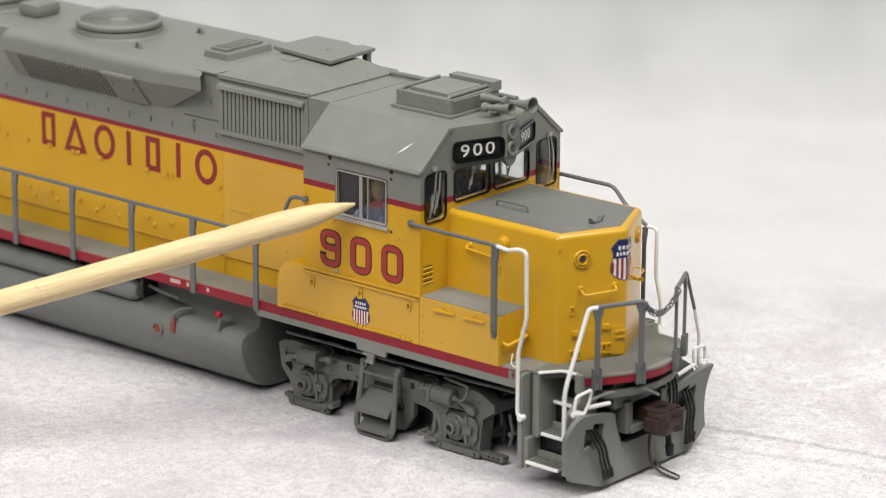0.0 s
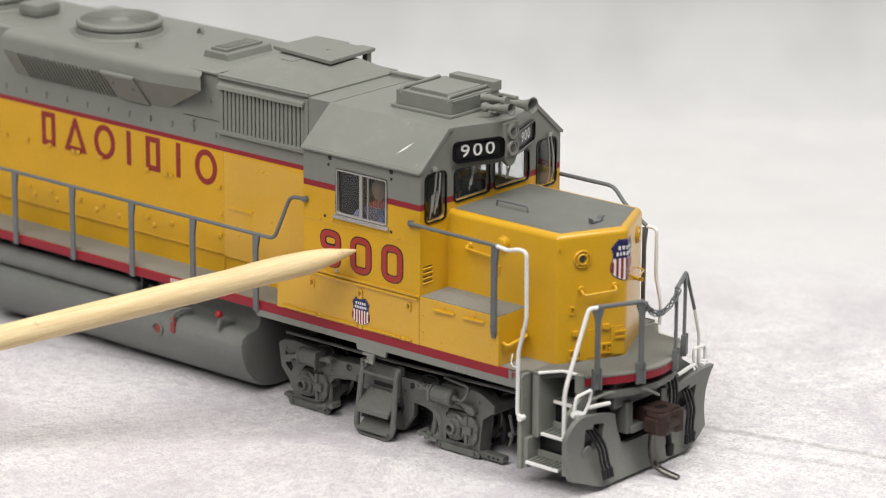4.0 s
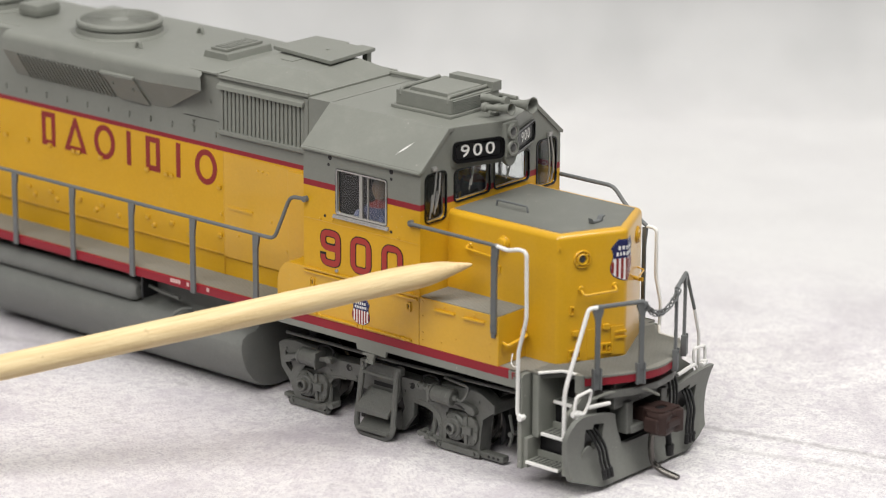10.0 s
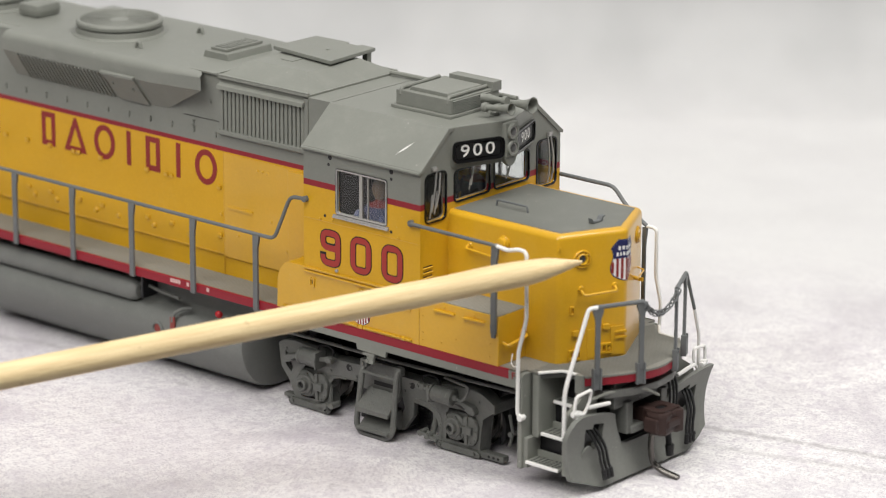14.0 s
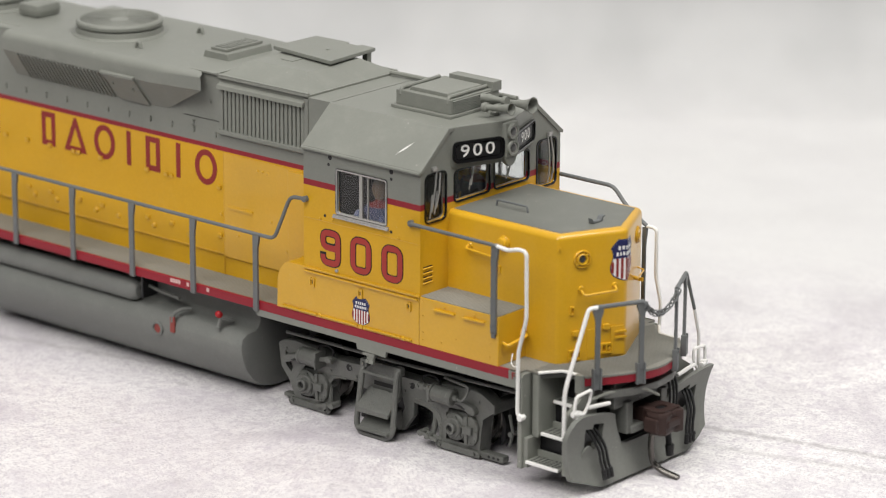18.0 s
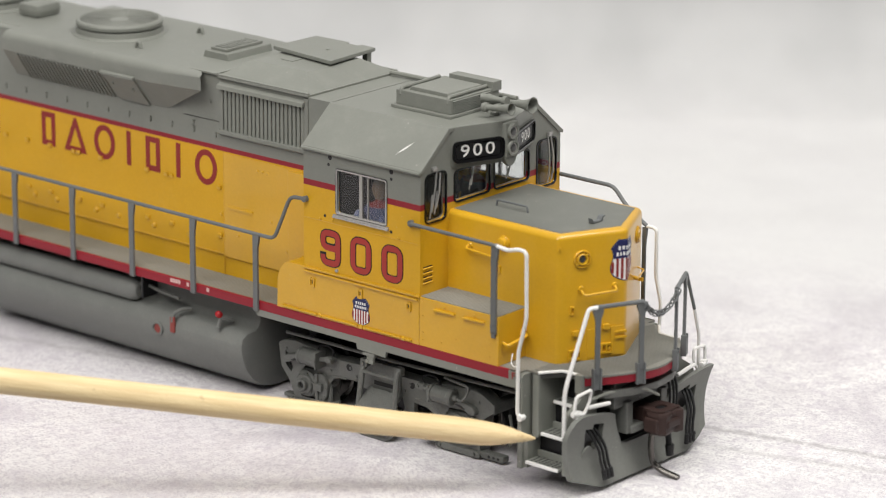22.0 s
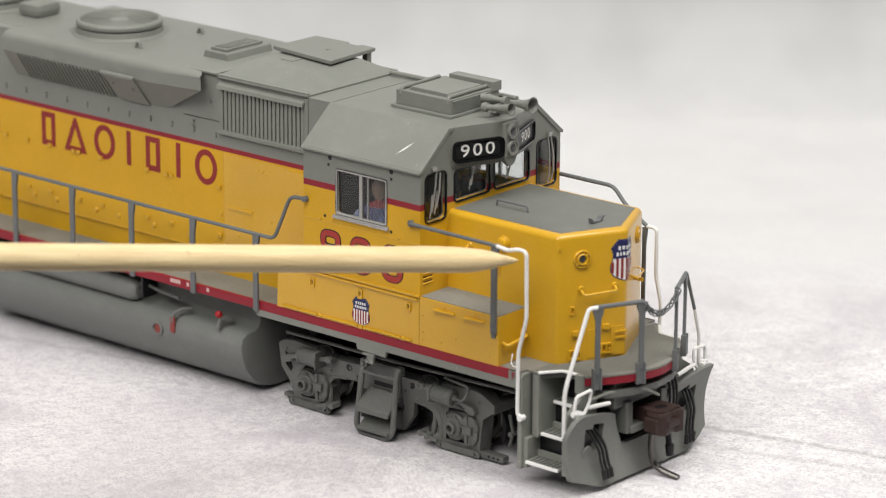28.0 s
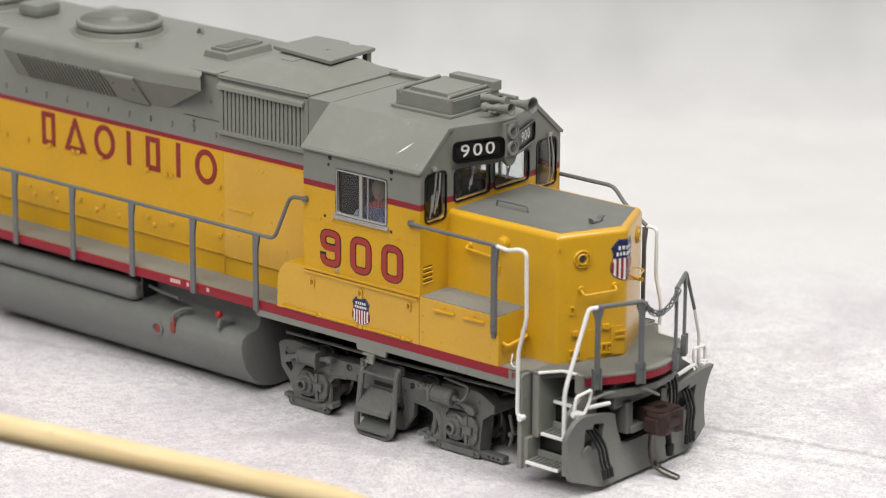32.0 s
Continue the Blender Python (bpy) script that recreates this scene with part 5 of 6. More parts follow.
    # anti-climber grabs on top of the wings
    for s in (-1, 1):
        g = part("wing_grab", tube([(55.1, s * 17.0, 14.9), (55.1, s * 16.9, 15.6), (55.2, s * 16.6, 18.2), (55.5, s * 13.2, 18.6), (55.3, s * 13.4, 16.6), (55.2, s * 14.6, 14.9)], 0.26, 8, 0.6), WHITE, p, "white bent wing grab")
        part("wing_bar", rod((55.3, s * 13.8, 15.8), (55.6, s * 8.8, 15.3), 0.34, n=10), WHITE, p)
        part("wing_stud", rod((55.0, s * 17.2, 15.5), (55.5, s * 15.4, 15.2), 0.46, n=10), WHITE, p)
        part("wing_clamp", box(54.9, 55.6, *sorted((s * 16.8, s * 15.8)), 14.6, 15.9, 0.2), WHITE, p)
    part("release_lever", tube([(54.6, -12.6, 16.4), (55.4, -9.0, 17.0), (57.8, -3.0, 16.8), (58.6, 0.0, 15.0)], 0.25, 6, 1.5), GREY, p)
    # hoses
    for s in (-1, 1):
        for i in range(3):
            y = s * (12.4 - i * 0.85)
            h = part("brake_hose", tube([(54.2, y + s * 0.9, 12.4), (55.4, y + s * 0.6, 11.2), (56.6, y, 8.8), (56.6, y - s * 0.5, 6.6), (57.0, y - s * 0.9, 4.9)], 0.23, 8, 1.4), RUBBER, p)
            part("hose_clamp", lathe([(0.24, 0), (0.4, 0.12), (0.4, 0.5), (0.24, 0.62)], (56.95, y - s * 0.78, 5.55), (0.1, 0, -1), 10), RUBBER, h)
            part("hose_end", rod((57.0, y - s * 0.85, 5.1), (57.1, y - s * 1.0, 3.9), 0.38, n=10), RUBBER, h)
    for y in (5.6, 6.6, 7.4):
        part("signal_hose", tube([(54.8, y, 17.4), (56.4, y + 0.2, 14.8), (56.7, y, 11.0), (56.4, y - 0.3, 7.4)], 0.22, 8, 2.0), RUBBER, p)
    part("train_line_hose", tube([(56.4, 3.2, 9.4), (58.2, 3.1, 8.2), (58.6, 3.1, 5.6)], 0.5, 8, 1.5), RUBBER, p)
    part("glad_hand", rod((58.6, 3.1, 6.0), (58.7, 3.1, 4.2), 0.75, 0.6, 10), RUBBER, p)


pilot()


def coupler():
    head = [(56.4, -1.4), (57.6, -1.6), (58.1, -2.6), (60.6, -2.7), (61.5, -1.8), (61.4, -0.5), (61.2, -0.2), (61.1, 0.9), (61.5, 1.3), (62.0, 2.1), (61.2, 3.0), (59.0, 2.9), (57.6, 1.7), (56.4, 1.4)]
    c = part("coupler", prism(head, "z", 9.2, 12.9, 0.55), BROWN, loco, "dark brown knuckle coupler")
    part("coupler_shank", box(52.5, 57.5, -1.3, 1.3, 10.2, 12.8, 0.3), BROWN, c)
    part("coupler_guard", box(58.0, 60.6, -3.1, -2.4, 9.7, 12.0, 0.3), BROWN, c)
    part("knuckle_ridge", box(60.4, 61.7, -1.6, 1.9, 10.4, 11.7, 0.3), BROWN, c)
    part("coupler_lip", ring_plate(rrect(56.8, 60.9, -2.4, 2.5, 1.1), rrect(58.2, 59.7, -1.0, 1.1, 0.6), lambda u, v, d: Vector((u, v, 12.75 + d)), 0.42), BROWN, c)
    part("coupler_pocket", box(57.9, 60.2, -1.3, 1.7, 12.8, 12.95, 0.05), BLACK, c)
    part("knuckle_pin", rod((60.6, 2.0, 9.0), (60.6, 2.0, 13.2), 0.5, n=10), BROWN, c)
    part("trip_pin", tube([(57.9, -0.5, 9.4), (57.5, -0.4, 6.2), (57.9, -0.2, 3.6), (59.3, 0.2, 2.6), (62.3, 0.6, 2.0)], 0.52, 10, 1.4), STEEL, c, "bent dark steel uncoupling pin")


coupler()


# ---- trucks ----
def truck(xc):
    # black block added between the side frames, shuts out light from the far side
    t = part("truck", box(xc - 21.5, xc + 20, -6.6, 6.6, 4.6, 14.6, 0.4), BLACK, loco, "grey four-wheel truck with cast side frames")
    outer = [(-22.5, 11.8), (-21.2, 12.6), (-19.0, 12.9), (-14.0, 12.5), (-11.2, 11.3), (-9.0, 11.8), (-4.0, 11.95), (3.2, 12.0), (10.4, 11.7), (13.0, 12.7), (18.5, 13.1), (20.1, 13.2),
             (21.0, 12.5), (22.2, 11.9), (23.8, 11.5), (23.8, 9.9), (22.4, 9.5), (21.3, 8.6), (20.9, 6.2), (21.1, 3.4), (20.8, 2.3), (12.7, 2.0), (12.2, 2.9), (12.6, 5.0), (12.2, 6.4), (11.2, 7.5), (9.8, 8.1),
             (7.0, 8.0), (3.8, 8.3), (-5.2, 8.8), (-8.6, 8.9), (-10.3, 8.4), (-11.2, 7.2), (-11.6, 5.0), (-10.9, 3.4), (-11.2, 2.4), (-18.4, 2.2), (-18.9, 4.0), (-19.9, 6.0), (-21.9, 7.8)]
    window = [(-21.2, 11.2), (-21.0, 8.3), (-19.5, 6.9), (-19.0, 8.2), (-19.9, 10.4)]
    jaw_front = [(13.7, 3.4), (13.7, 8.0), (14.5, 9.2), (17.6, 9.4), (19.0, 8.6), (19.2, 3.5)]
    jaw_rear = [(-17.6, 3.4), (-17.5, 8.2), (-16.6, 9.3), (-13.9, 9.3), (-13.1, 8.2), (-13.0, 3.5)]
    for s in (-1, 1):
        def flat(y0, y1):
            return sorted((s * y0, s * y1))
        fr = bevel(sheet([outer, window, jaw_front, jaw_rear], lambda u, v, d, s=s: Vector((xc + u, s * (12.9 - d), v)), 2.7), 0.22, 2, 40)
        part("side_frame", fr, UNDER, t, "", True)
        # black plate behind the strap window, shade put into its colour
        part("strap_shade_plate", box(xc - 21.6, xc - 18.6, *flat(11.6, 11.9), 6.6, 11.8), BLACK, t)
        part("jaw_backing", box(xc - 19.2, xc - 12.2, *flat(9.9, 10.2), 2.6, 9.8), BLACK, t)
        part("jaw_backing", box(xc + 12.4, xc + 20.6, *flat(9.9, 10.2), 2.6, 9.8), BLACK, t)
        # spring seat, lateral shock and hanger plate under the middle of the frame
        part("bolster_end", box(xc - 3.4, xc + 4.6, *flat(12.7, 13.5), 8.3, 13.4, 0.3), UNDER, t)
        part("bolster_slot", box(xc - 0.8, xc + 3.6, *flat(13.4, 13.54), 9.6, 10.3), DARK, t)
        part("spring_plank", box(xc - 5.0, xc + 4.6, *flat(8.5, 12.2), 2.6, 8.4, 0.4), BLACK, t)
        part("lateral_shock", lathe([(1.0, 0), (1.7, 0.25), (1.9, 0.6), (1.9, 5.2), (1.6, 5.7), (0.9, 6.0)], (xc + 4.2, s * 12.2, 4.3), (-1, 0, 0), 18), UNDER, t, "", True)
        part("hanger_plate", prism([(xc + u, v) for u, v in ((4.0, 8.6), (6.7, 7.9), (6.5, 5.4), (4.4, 2.5), (2.2, 1.9), (3.6, 4.6), (4.6, 6.4))], "y", *flat(11.2, 12.3), 0.18), UNDER, t)
        for q in (-1, 1):
            x = xc + q * 15.95
            zj = 6.2
            part("journal_box", box(x - 2.3, x + 2.3, *flat(10.5, 12.6), 3.8, 8.7, 0.5), UNDER, t)
            part("journal_cover", lathe([(2.25, 0), (2.25, 0.75), (2.05, 0.95), (1.75, 1.0), (1.7, 1.35), (1.55, 1.5), (1.05, 1.5), (1.0, 2.1), (0.9, 2.2), (0.62, 2.2), (0.55, 1.7)], (x, s * 12.5, zj), (0, s, 0), 28), UNDER, t, "", True)
            part("axle_end", rod((x, s * 13.9, zj), (x, s * 14.3, zj), 0.56, n=12), DARK, t)
            for k in range(6):
                a = k * math.tau / 6 + 0.3
                p = Vector((x + 1.78 * math.cos(a), s * 13.35, zj + 1.78 * math.sin(a)))
                part("cover_bolt", rod(p, p + Vector((0, s * 0.42, 0)), 0.27, n=6), UNDER, t)
            wing = [(2.0, 8.3), (3.5, 8.7), (4.3, 8.3), (4.9, 7.2), (4.7, 4.8), (4.0, 3.9), (2.6, 3.7), (2.2, 4.6)]
            part("pedestal_liner", prism([(x + u, v) for u, v in wing], "y", *flat(12.4, 13.5), 0.18), UNDER, t)
            part("liner_rib", prism([(x + u, v) for u, v in ((2.2, 8.4), (2.9, 8.6), (3.0, 4.0), (2.4, 3.8))], "y", *flat(13.4, 13.8), 0.1), UNDER, t)
            part("snubber", box(x + 2.2, x + 4.0, *flat(13.2, 14.1), 5.7, 7.0, 0.18), UNDER, t)
            for u, v in ((4.3, 7.8), (4.55, 6.3), (4.3, 4.8), (3.5, 4.2)):
                part("liner_bolt", rod((x + u, s * 13.4, v), (x + u, s * 13.68, v), 0.2, n=6), UNDER, t)
            # curved equaliser fin under the cylinder
            fin = [(x + q * u, v) for u, v in ((-0.4, 10.0), (1.4, 10.2), (3.2, 9.4), (4.3, 9.0), (4.7, 9.6), (4.2, 10.4), (2.0, 11.0), (-0.2, 10.7))]
            part("spring_fin", prism(fin, "y", *flat(12.6, 14.0), 0.2), UNDER, t)
            part("fin_slot", prism([(x + q * u, v) for u, v in ((0.4, 10.35), (1.6, 10.45), (2.8, 9.9), (2.4, 9.8))], "y", *flat(13.9, 14.04)), DARK, t)
            # brake cylinder with flanges, clevis and pipe
            cx = x - q * 3.7
            cyl = part("brake_cylinder", lathe([(0.8, -0.3), (1.5, -0.3), (1.55, 0), (1.55, 0.3), (1.35, 0.35), (1.35, 3.5), (1.45, 3.6), (1.45, 3.95), (1.2, 4.25), (0.5, 4.3), (0.45, 4.9), (0.15, 5.0)], (cx, s * 14.15, 11.35), (q, 0, 0), 22), UNDER, t, "", True)
            part("cylinder_seam", box(min(cx, cx + q * 3.7), max(cx, cx + q * 3.7), *flat(15.42, 15.56), 11.2, 11.36), UNDER, cyl)
            part("cylinder_flange", box(min(cx - q * 0.35, cx), max(cx - q * 0.35, cx), *flat(12.8, 15.5), 9.9, 12.7, 0.2), UNDER, cyl)
            part("push_rod", tube([(cx, s * 14.15, 11.4), (cx - q * 1.4, s * 14.2, 11.7), (cx - q * 2.8, s * 14.2, 12.0)], 0.42, 8), UNDER, t)
            part("rod_clevis", box(cx - q * 2.4 - 0.75, cx - q * 2.4 + 0.75, *flat(13.7, 14.7), 11.3, 12.4, 0.25), UNDER, t)
            part("clevis_pin", rod((cx - q * 2.9, s * 13.4, 11.9), (cx - q * 2.9, s * 14.95, 11.9), 0.34, n=10), UNDER, t)
            part("slack_loop", tube([(cx - q * 2.5, s * 13.4, 12.0), (cx - q * 2.7, s * 13.5, 13.3), (cx - q * 1.3, s * 13.5, 13.9), (cx + q * 0.6, s * 13.5, 13.5), (cx + q * 0.8, s * 13.4, 12.4)], 0.16, 8, 0.7), BLACK, t)
            if q > 0:
                part("brake_pipe", tube([(cx + q * 4.7, s * 14.2, 11.4), (cx + q * 6.0, s * 14.5, 11.2), (cx + q * 7.0, s * 14.5, 12.2), (cx + q * 7.6, s * 14.4, 13.9), (cx + q * 5.0, s * 14.2, 14.1), (cx + q * 2.0, s * 13.8, 14.2)], 0.22, 7, 0.7), UNDER, t)
            # brake lever beside the pedestal, its forked link and pins
            part("brake_lever", tube([(x - q * 4.4, s * 12.2, 8.6), (x - q * 4.7, s * 12.4, 6.2), (x - q * 4.9, s * 12.6, 3.6)], 0.42, 8, 0.6), UNDER, t)
            part("lever_boss", rod((x - q * 4.5, s * 11.4, 6.8), (x - q * 4.5, s * 12.6, 6.8), 0.62, n=12), UNDER, t)
            for dy in (0.0, 1.1):
                part("lever_link", tube([(x - q * 6.4, s * (12.9 + dy), 3.9), (x - q * 3.0, s * (12.9 + dy), 3.2)], 0.3, 8), UNDER, t)
            for u, v in ((6.4, 3.9), (5.0, 3.6)):
                part("lever_pin", rod((x - q * u, s * 12.5, v), (x - q * u, s * 14.4, v), 0.5, n=12), UNDER, t)
            part("pedestal_tie", prism([(x - 3.7, 1.95), (x + 5.0, 1.95), (x + 5.3, 2.6), (x + 4.6, 3.1), (x - 3.4, 3.1), (x - 4.0, 2.6)], "y", *flat(12.6, 13.4), 0.18), UNDER, t)
            for u in (-2.9, 4.1):
                part("tie_bolt", rod((x + u, s * 13.3, 2.6), (x + u, s * 13.75, 2.6), 0.34, n=6), UNDER, t)
            part("frame_hole", rod((x - q * 9.2, s * 12.88, 10.9), (x - q * 9.2, s * 12.96, 10.9), 0.6, n=12), DARK, t)
            arch = [(x - q * 3.0, 3.2), (x - q * 2.9, 6.4), (x - q * 3.9, 8.0), (x - q * 5.6, 8.7), (x - q * 8.6, 8.8)]
            part("frame_rib", tube([(u, s * 12.85, v) for u, v in arch], 0.2, 6, 0.8), UNDER, t)
            for u, v in ((x - q * 5.2, 9.5), (x - q * 9.6, 10.9), (x - q * 3.2, 5.6), (x - q * 10.8, 9.6), (x + q * 4.7, 11.2)):
                part("frame_bolt", rod((u, s * 12.8, v), (u, s * 13.12, v), 0.25, n=8), UNDER, t)
            # wheel, shoe and hanger
            wh = part("wheel", lathe([(0.8, 1.2), (3.6, 1.0), (4.3, 1.7), (4.95, 1.72), (4.95, -0.4), (4.0, 0.3), (0.8, 0.2)], (x, s * 8.4, 7.55), (0, s, 0), 48), BLACK, t, "black wheel with a bright tyre", True)
            part("tyre", lathe([(4.9, 1.6), (5.0, 1.8), (5.25, 1.8), (5.38, 1.6), (5.4, -0.2), (5.85, -0.5), (5.8, -0.9), (4.9, -0.9)], (x, s * 8.4, 7.55), (0, s, 0), 48), STEEL, wh, "bare steel tyre", True)
            b0, b1 = sorted((x + q * 3.0, x + q * (9.7 if q > 0 else 6.6)))
            part("hanger_bar", box(b0, b1, *flat(*((11.4, 12.9) if q > 0 else (10.2, 11.6))), 2.1, 3.2 if q > 0 else 2.8, 0.22), UNDER, t)
            for k in range(3 if q > 0 else 0):
                part("bar_hole", rod((x + q * (6.8 + k * 0.95), s * 12.9, 2.65), (x + q * (6.8 + k * 0.95), s * 12.95, 2.65), 0.25, n=8), DARK, t)
            part("brake_shoe", prism([(x + q * u, v) for u, v in ((6.3, 3.9), (6.8, 3.6), (7.4, 4.8), (7.5, 7.4), (7.0, 9.0), (6.5, 9.4), (6.8, 6.8))], "y", *flat(8.0, 9.6), 0.2), BLACK, t)
            if q < 0:
                continue
            part("shoe_hanger", tube([(x + q * 8.6, s * 10.0, 9.3), (x + q * 9.4, s * 10.1, 6.4), (x + q * 8.6, s * 10.0, 4.0)], 0.26, 8, 0.5), UNDER, t)
            part("shoe_head", rod((x + q * 9.1, s * 8.8, 6.2), (x + q * 9.1, s * 10.5, 6.2), 0.45, n=12), UNDER, t)
        part("frame_conduit", tube([(xc - 20, s * 13.4, 14.3), (xc + 4, s * 13.4, 14.35), (xc + 29, s * 13.4, 14.9)], 0.32, 8), UNDER, t)
    for q in (-1, 1):
        x = xc + q * 15.95
        part("axle", rod((x, -9, 7.5), (x, 9, 7.5), 1.1, n=14), STEEL, t)
    part("end_transom", box(xc + 21.9, xc + 23.85, -10.4, 10.4, 9.8, 11.5, 0.25), UNDER, t)
    return t


truck(12.4)
truck(-106.5)


def cab_step():
    for s in (-1, 1):
        def flat(y0, y1):
            return sorted((s * y0, s * y1))
        c = part("cab_step", tube([(10.9, s * 14.9, 13.2), (10.8, s * 15.5, 12.3), (10.1, s * 16.2, 3.2), (11.3, s * 16.2, 1.95), (16.6, s * 16.2, 2.0), (17.9, s * 16.2, 3.4), (18.2, s * 15.6, 12.9), (18.2, s * 14.9, 13.9)], 0.5, 10, 1.4), UNDER, loco, "grey hanging step frame under the cab")
        tread = [(17.15, 5.8), (17.15, 6.6), (14.0, 9.2), (13.6, 8.5)]
        tr = part("step_tread", prism([(s * y, z) for y, z in tread], "x", 10.8, 17.6, 0.12), UNDER, c)
        # low uneven grip bumps, moulded into the sloping tread
        grit, rng = bmesh.new(), random.Random(3)
        for i in range(15):
            for j in range(10):
                f = (j + rng.uniform(0.2, 0.8)) / 10
                o = box(-0.2, 0.2, -0.17, 0.17, -0.1, rng.uniform(0.0, 0.07), 0.04)
                o.transform(Matrix.Translation((11.1 + i * 0.45 + rng.uniform(-0.12, 0.12), s * (17.12 - 3.1 * f), 6.63 + 2.56 * f)) @ Matrix.Rotation(s * radians(-39.5), 4, "X") @ Matrix.Rotation(rng.uniform(-0.7, 0.7), 4, "Z") @ Matrix.Scale(rng.uniform(0.6, 1.5), 4))
                join(grit, o)
        part("tread_grip", grit, UNDER, tr)
        part("lower_tread", prism([(s * y, z) for y, z in ((16.9, 2.6), (16.9, 3.1), (14.6, 4.9), (14.4, 4.3))], "x", 11.0, 17.4, 0.12), UNDER, c)
        part("lower_lip", rod((11.0, s * 16.9, 3.0), (17.4, s * 16.9, 3.0), 0.3, n=8), UNDER, c)
        part("cross_bar", rod((10.9, s * 15.6, 12.2), (18.2, s * 15.6, 12.3), 0.32, n=8), UNDER, c)
        for x in (11.0, 18.2):
            part("strap_lug", box(x - 0.8, x + 0.6, *flat(14.2, 15.4), 12.9, 14.2, 0.2), UNDER, c)
            part("lug_bolt", rod((x - 0.1, s * 15.3, 13.5), (x - 0.1, s * 15.7, 13.5), 0.3, n=8), UNDER, c)


cab_step()


# ---- fuel tank and air reservoir ----
def tank():
    half = [(7.0, 2.1), (9.6, 2.2), (12.0, 2.8), (14.2, 4.2), (16.0, 6.4), (17.0, 8.8), (17.25, 11.0), (16.8, 12.2), (15.6, 13.0), (13.2, 13.2), (12.6, 14.4), (12.6, 18.4)]
    prof = half + [(-y, z) for y, z in half[::-1]]
    t = part("fuel_tank", prism(prof, "x", -79.0, -14.4, 1.0), TANK, loco, "grey rounded fuel tank", True)
    for s in (-1, 1):
        r = part("air_reservoir", lathe([(0.3, 0), (1.2, 0.2), (1.75, 0.9), (1.9, 1.8), (1.9, 50.4), (1.75, 51.3), (1.2, 52.0), (0.3, 52.2)], (-92.0, s * 15.1, 15.0), (1, 0, 0), 20), TANK, loco, "long grey air reservoir", True)
        part("reservoir_pipe", tube([(-41.0, s * 14.8, 16.2), (-38, s * 15.0, 16.4), (-34.6, s * 15.4, 16.0), (-30.4, s * 15.4, 15.8)], 0.35, 7, 1.0), UNDER, r)
        part("reservoir_strap", box(-38.4, -37.9, *sorted((s * 13.0, s * 16.6)), 14.4, 18.4, 0.2), BLACK, r)
        y = s * 17.2
        part("sight_glass", lathe([(1.25, 0), (1.25, 0.4), (0.9, 0.5), (0.8, 0.1)], (-33.8, s * 17.15, 10.2), (0, s, 0), 18), TANK, t)
        part("glass_insert", rod((-33.8, y, 10.2), (-33.8, y + s * 0.12, 10.2), 0.85, n=14), DULLRED, t)
        part("gauge_bracket", tube([(-28.4, s * 14.6, 14.2), (-29.4, s * 16.2, 14.2), (-30.2, s * 17.3, 13.4), (-30.2, s * 17.4, 12.0)], 0.34, 8, 0.8), TANK, t)
        part("gauge_tip", box(-30.7, -29.7, *sorted((s * 17.1, s * 17.6)), 10.2, 13.0, 0.2), DULLRED, t)
        part("filler_cap", lathe([(0.55, 0), (0.62, 0.4), (0.45, 0.85), (0.15, 1.0)], (-20.0, s * 16.4, 15.2), (0, s * 0.8, 0.6), 14), LIGHTRED, t, "red filler cap", True)
        part("filler_neck", tube([(-19.0, s * 14.2, 14.0), (-19.3, s * 15.6, 14.7), (-19.9, s * 16.4, 14.9), (-20.0, s * 16.9, 13.2)], 0.36, 8, 0.6), TANK, t)
    part("centre_skid", box(-78.0, -16.0, -5, 5, 1.85, 2.5, 0.1), UNDER, t)


tank()


# ---- seated plastic figures in the cab, plain shapes ----
def figures():
    for x, y in ((12.2, -12.8), (13.4, 9.0)):
        bm = lathe([(1.9, 0), (2.3, 0.8), (2.2, 3.0), (2.1, 6.0), (1.7, 7.6), (0.75, 8.2), (0.7, 8.6), (1.1, 9.2), (1.25, 10.0), (1.2, 10.8), (0.9, 11.4), (0.5, 11.7), (0.1, 11.8)], (x, y, 32.2), (0, 0, 1), 18)
        for k in (-1, 1):
            tube([(x + k * 1.6, y, 39.4), (x + k * 3.0, y - 0.6, 37.4), (x + k * 2.4, y - 2.4, 38.2)], 0.75, 10, 1.0, bm=bm)
        f = part("seated_figure", bm, FIGURE, None, "small painted plastic figure in the cab seat", True)
        tagged(f, category="figurine")
    seat = part("cab_seat", box(9.8, 14.6, -15.6, -10.6, 28.2, 32.2, 0.5), CAB_INSIDE, loco)
    twin(seat, 0.8, 22.0, 0)
    part("seat_back", box(8.6, 9.4, -15.6, -10.8, 31.8, 38.0, 0.3), CAB_INSIDE, loco)
    part("control_stand", box(15.6, 18.4, -9.6, -6.6, 28.2, 37.6, 0.5), CAB_INSIDE, loco)
    part("control_screen", box(15.9, 18.0, -9.9, -9.6, 34.6, 37.0, 0.1), BLUE, loco)
    part("electric_cabinet", box(0.9, 4.6, -15.8, 15.8, 28.2, 46.0, 0.3), CAB_INSIDE, loco)


figures()


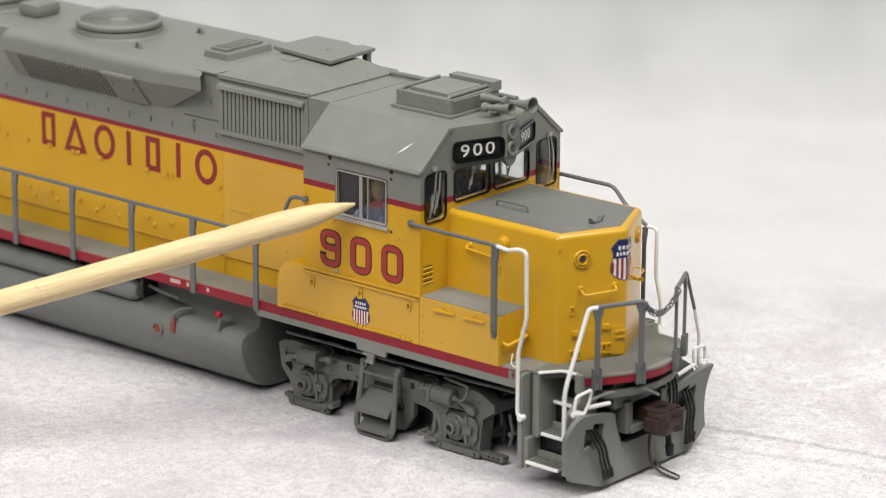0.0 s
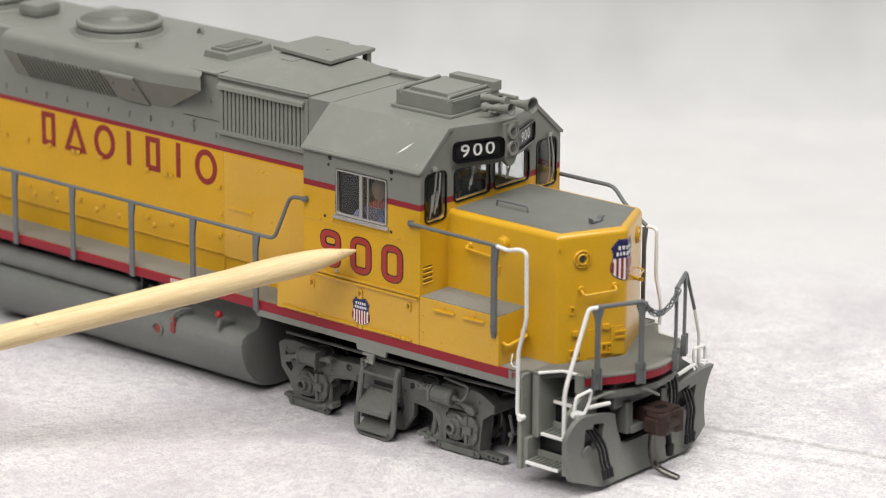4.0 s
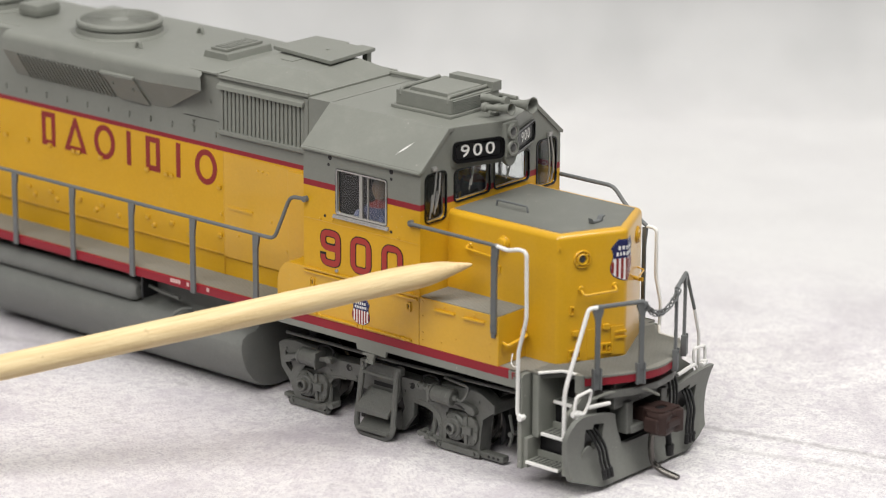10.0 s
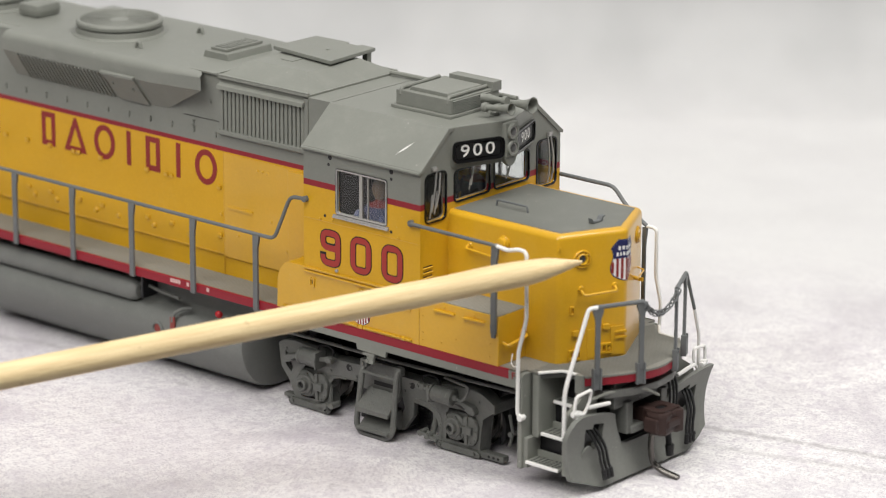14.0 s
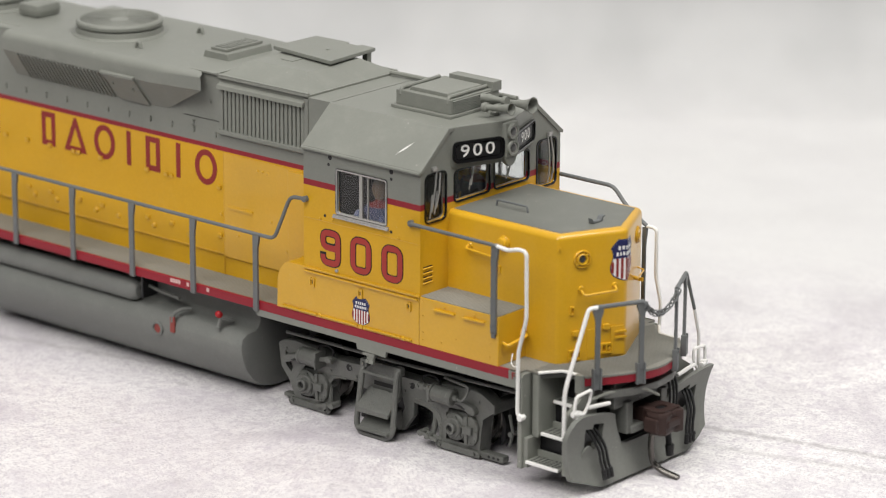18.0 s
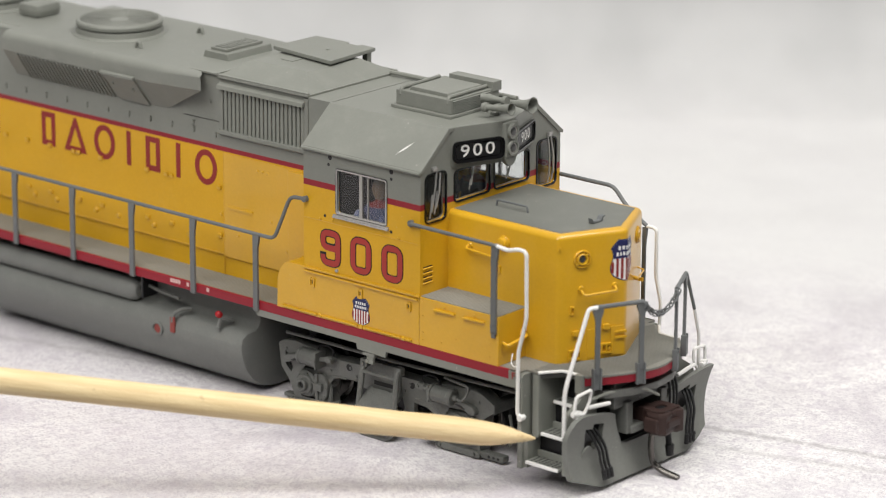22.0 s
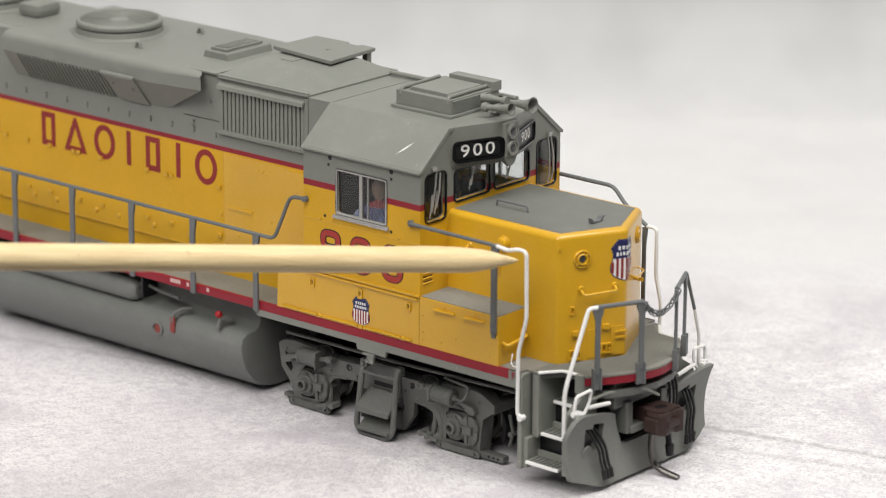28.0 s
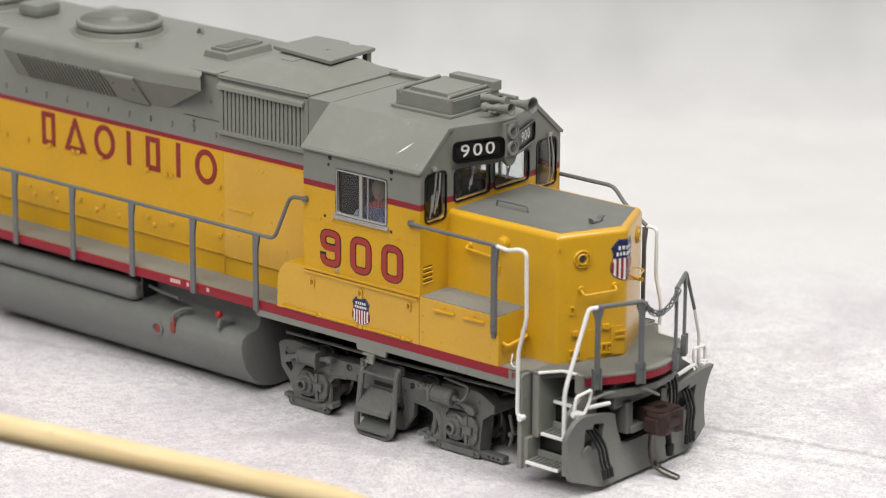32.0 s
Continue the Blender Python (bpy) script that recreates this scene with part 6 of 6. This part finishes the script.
# ---- the wooden pointer ----
def pointer():
    """A round stick with a whittled point; the point lies at the origin, the stick runs along -z."""
    R0 = 2.03
    stick = tagged(new("wooden_stick"), "pale pointed wooden stick held as a pointer", "stick")

    def uneven(bm, amount):
        for v in bm.verts:
            k = 1 + amount * noise.noise(Vector((v.co.x * 0.9, v.co.y * 0.9, v.co.z * 0.22)))
            v.co.x *= k
            v.co.y *= k
        return bm
    tip = [(0.14, 0.0), (0.36, 0.5), (0.62, 1.5), (0.89, 2.6), (1.11, 3.4), (1.31, 4.2), (1.48, 5.0), (1.62, 5.8), (1.76, 6.9), (1.88, 8.2), (1.93, 10.0), (1.96, 12.5), (1.98, 16.0), (2.0, 21.0), (R0, 27.0)]
    part("whittled_point", uneven(lathe(tip, (0, 0, 0), (0, 0, -1), 20), 0.08), WOOD, stick, "", True)
    shaft = [(R0 - 0.02, 26.98), (R0, 27.1)] + [(R0 + 0.02 * math.sin(k), 27 + k * 8) for k in range(1, 12)] + [(R0, 117.0), (R0 - 0.3, 118.0)]
    part("shaft", uneven(lathe(shaft, (0, 0, 0), (0, 0, -1), 28), 0.02), WOOD, stick, "", True)
    return stick


POINTER = pointer()


def aim(tip, back):
    """The pose of the stick, its point at tip and its length towards back, in millimetres."""
    return look(Vector(tip) * MM, Vector(back) * MM)


def motions():
    walk(POINTER, [
        (0.0, aim((12.1, -18.6, 41.0), (-51.2, -92.3, 16.9))),
        (0.3, aim((11.3, -18.6, 39.7), (-52.7, -92.2, 17.2))),
        (0.6, aim((11.9, -18.6, 38.7), (-52.5, -92.2, 17.0))),
        (1.0, aim((11.5, -18.6, 37.8), (-52.2, -92.3, 14.6))),
        (2.0, aim((12.7, -18.6, 37.7), (-51.1, -92.2, 14.7))),
        (3.0, aim((12.3, -18.6, 37.4), (-51.5, -92.2, 14.5))),
        (3.5, aim((12.4, -18.6, 36.6), (-51.5, -92.2, 14.0))),
        (5.5, aim((11.1, -18.2, 22.3), (-55.4, -91.3, 6.6))),
        (6.0, aim((11.3, -18.2, 22.2), (-55.2, -91.3, 6.6))),
        (6.5, aim((14.3, -18.4, 23.4), (-52.4, -91.4, 8.2))),
        (6.8, aim((18.3, -18.8, 25.2), (-48.4, -91.8, 10.1))),
        (7.0, aim((20.3, -18.8, 28.7), (-45.6, -92.1, 11.2))),
        (7.3, aim((29.2, -18.0, 33.8), (-36.7, -91.3, 16.2))),
        (7.6, aim((31.6, -15.5, 36.5), (-34.2, -88.8, 18.9))),
        (8.0, aim((32.4, -13.5, 35.6), (-33.0, -86.9, 16.7))),
        (8.5, aim((31.8, -13.0, 35.5), (-33.2, -86.5, 15.7))),
        (9.0, aim((31.0, -13.0, 35.4), (-34.1, -86.4, 15.7))),
        (9.5, aim((31.4, -13.2, 34.9), (-33.6, -86.7, 15.1))),
        (10.0, aim((32.3, -14.0, 34.1), (-33.1, -87.4, 15.4))),
        (10.3, aim((30.7, -18.5, 38.2), (-34.5, -91.9, 18.7))),
        (10.6, aim((27.5, -18.5, 51.3), (-35.4, -92.2, 26.2))),
        (11.0, aim((39.4, -18.8, 47.1), (-24.8, -92.4, 25.2))),
        (11.5, aim((41.1, -18.8, 46.1), (-23.4, -92.3, 25.0))),
        (12.0, aim((40.9, -18.8, 47.2), (-23.5, -92.4, 25.7))),
        (12.5, aim((42.4, -18.9, 42.1), (-22.8, -92.3, 22.7))),
        (13.0, aim((44.0, -18.8, 39.6), (-21.7, -92.1, 21.6))),
        (13.5, aim((44.4, -18.8, 38.8), (-21.2, -92.1, 20.7))),
        (14.0, aim((53.9, -14.0, 38.9), (-12.2, -87.2, 22.2))),
        (14.3, aim((54.2, -17.0, 34.1), (-12.4, -90.0, 18.7))),
        (14.5, aim((54.7, -20.0, 32.0), (-12.1, -93.0, 17.2))),
        (15.1, aim((8.8, -45.0, 15.3), (-60.1, -117.1, 7.8))),
        (15.8, aim((10.5, -110.0, 26.1), (-58.8, -181.8, 20.0))),
        (19.2, aim((-12.4, -90.0, 27.5), (-84.9, -158.1, 37.8))),
        (19.4, aim((-8.0, -30.0, 10.6), (-81.1, -96.3, 26.5))),
        (19.5, aim((15.2, -21.0, 20.3), (-58.1, -86.8, 37.9))),
        (19.6, aim((30.8, -20.0, 16.9), (-42.6, -84.9, 37.0))),
        (19.8, aim((35.2, -20.0, 11.1), (-38.0, -86.2, 27.4))),
        (20.0, aim((45.8, -19.0, 3.7), (-27.3, -85.3, 19.7))),
        (20.5, aim((50.8, -18.6, 5.5), (-22.2, -85.3, 20.3))),
        (21.0, aim((50.8, -18.6, 6.3), (-22.2, -85.4, 20.6))),
        (21.5, aim((49.6, -18.6, 6.3), (-23.4, -85.4, 20.9))),
        (22.0, aim((49.0, -18.6, 10.6), (-23.7, -86.0, 23.0))),
        (22.5, aim((49.6, -18.6, 13.7), (-23.0, -86.4, 24.9))),
        (23.0, aim((52.3, -18.4, 16.3), (-20.3, -86.3, 27.3))),
        (23.5, aim((52.4, -18.4, 18.2), (-20.0, -86.7, 27.7))),
        (24.0, aim((50.5, -19.0, 20.8), (-21.6, -88.0, 27.9))),
        (24.5, aim((50.2, -19.0, 9.2), (-22.5, -86.7, 20.7))),
        (25.0, aim((42.7, -20.0, 9.5), (-29.7, -88.3, 19.0))),
        (25.2, aim((40.3, -25.0, 11.8), (-32.2, -93.3, 21.3))),
        (25.5, aim((46.7, -33.0, 3.9), (-26.4, -99.5, 19.4))),
        (26.3, aim((37.4, -30.0, 8.8), (-35.1, -98.2, 18.5))),
        (27.1, aim((39.6, -19.5, 36.7), (-15.8, -102.4, 44.5))),
        (27.5, aim((41.1, -18.9, 38.8), (-14.3, -101.8, 46.8))),
        (28.0, aim((45.2, -18.7, 38.4), (-10.3, -101.5, 46.9))),
        (28.3, aim((46.1, -18.7, 35.9), (-9.5, -101.2, 45.3))),
        (28.5, aim((45.5, -18.7, 29.9), (-10.6, -100.6, 41.9))),
        (29.0, aim((44.6, -18.7, 22.4), (-11.9, -99.8, 37.2))),
        (29.5, aim((51.6, -18.2, 15.0), (-5.4, -98.1, 34.0))),
        (30.0, aim((53.8, -18.2, 29.2), (-2.6, -99.8, 42.5))),
        (30.5, aim((45.5, -18.7, 18.9), (-11.3, -99.2, 35.9))),
        (31.0, aim((43.5, -18.7, 35.8), (-12.3, -101.0, 46.1))),
        (31.3, aim((40.4, -19.0, 35.5), (-15.4, -101.4, 45.5))),
        (31.5, aim((39.2, -20.0, 32.6), (-16.7, -102.2, 43.5))),
        (31.7, aim((33.5, -32.0, 9.3), (-23.9, -110.3, 33.3))),
        (31.9, aim((41.4, -42.0, 7.6), (-16.2, -119.3, 34.4))),
        (32.0, aim((50.3, -54.0, 9.4), (-7.3, -130.4, 38.5))),
    ])


motions()
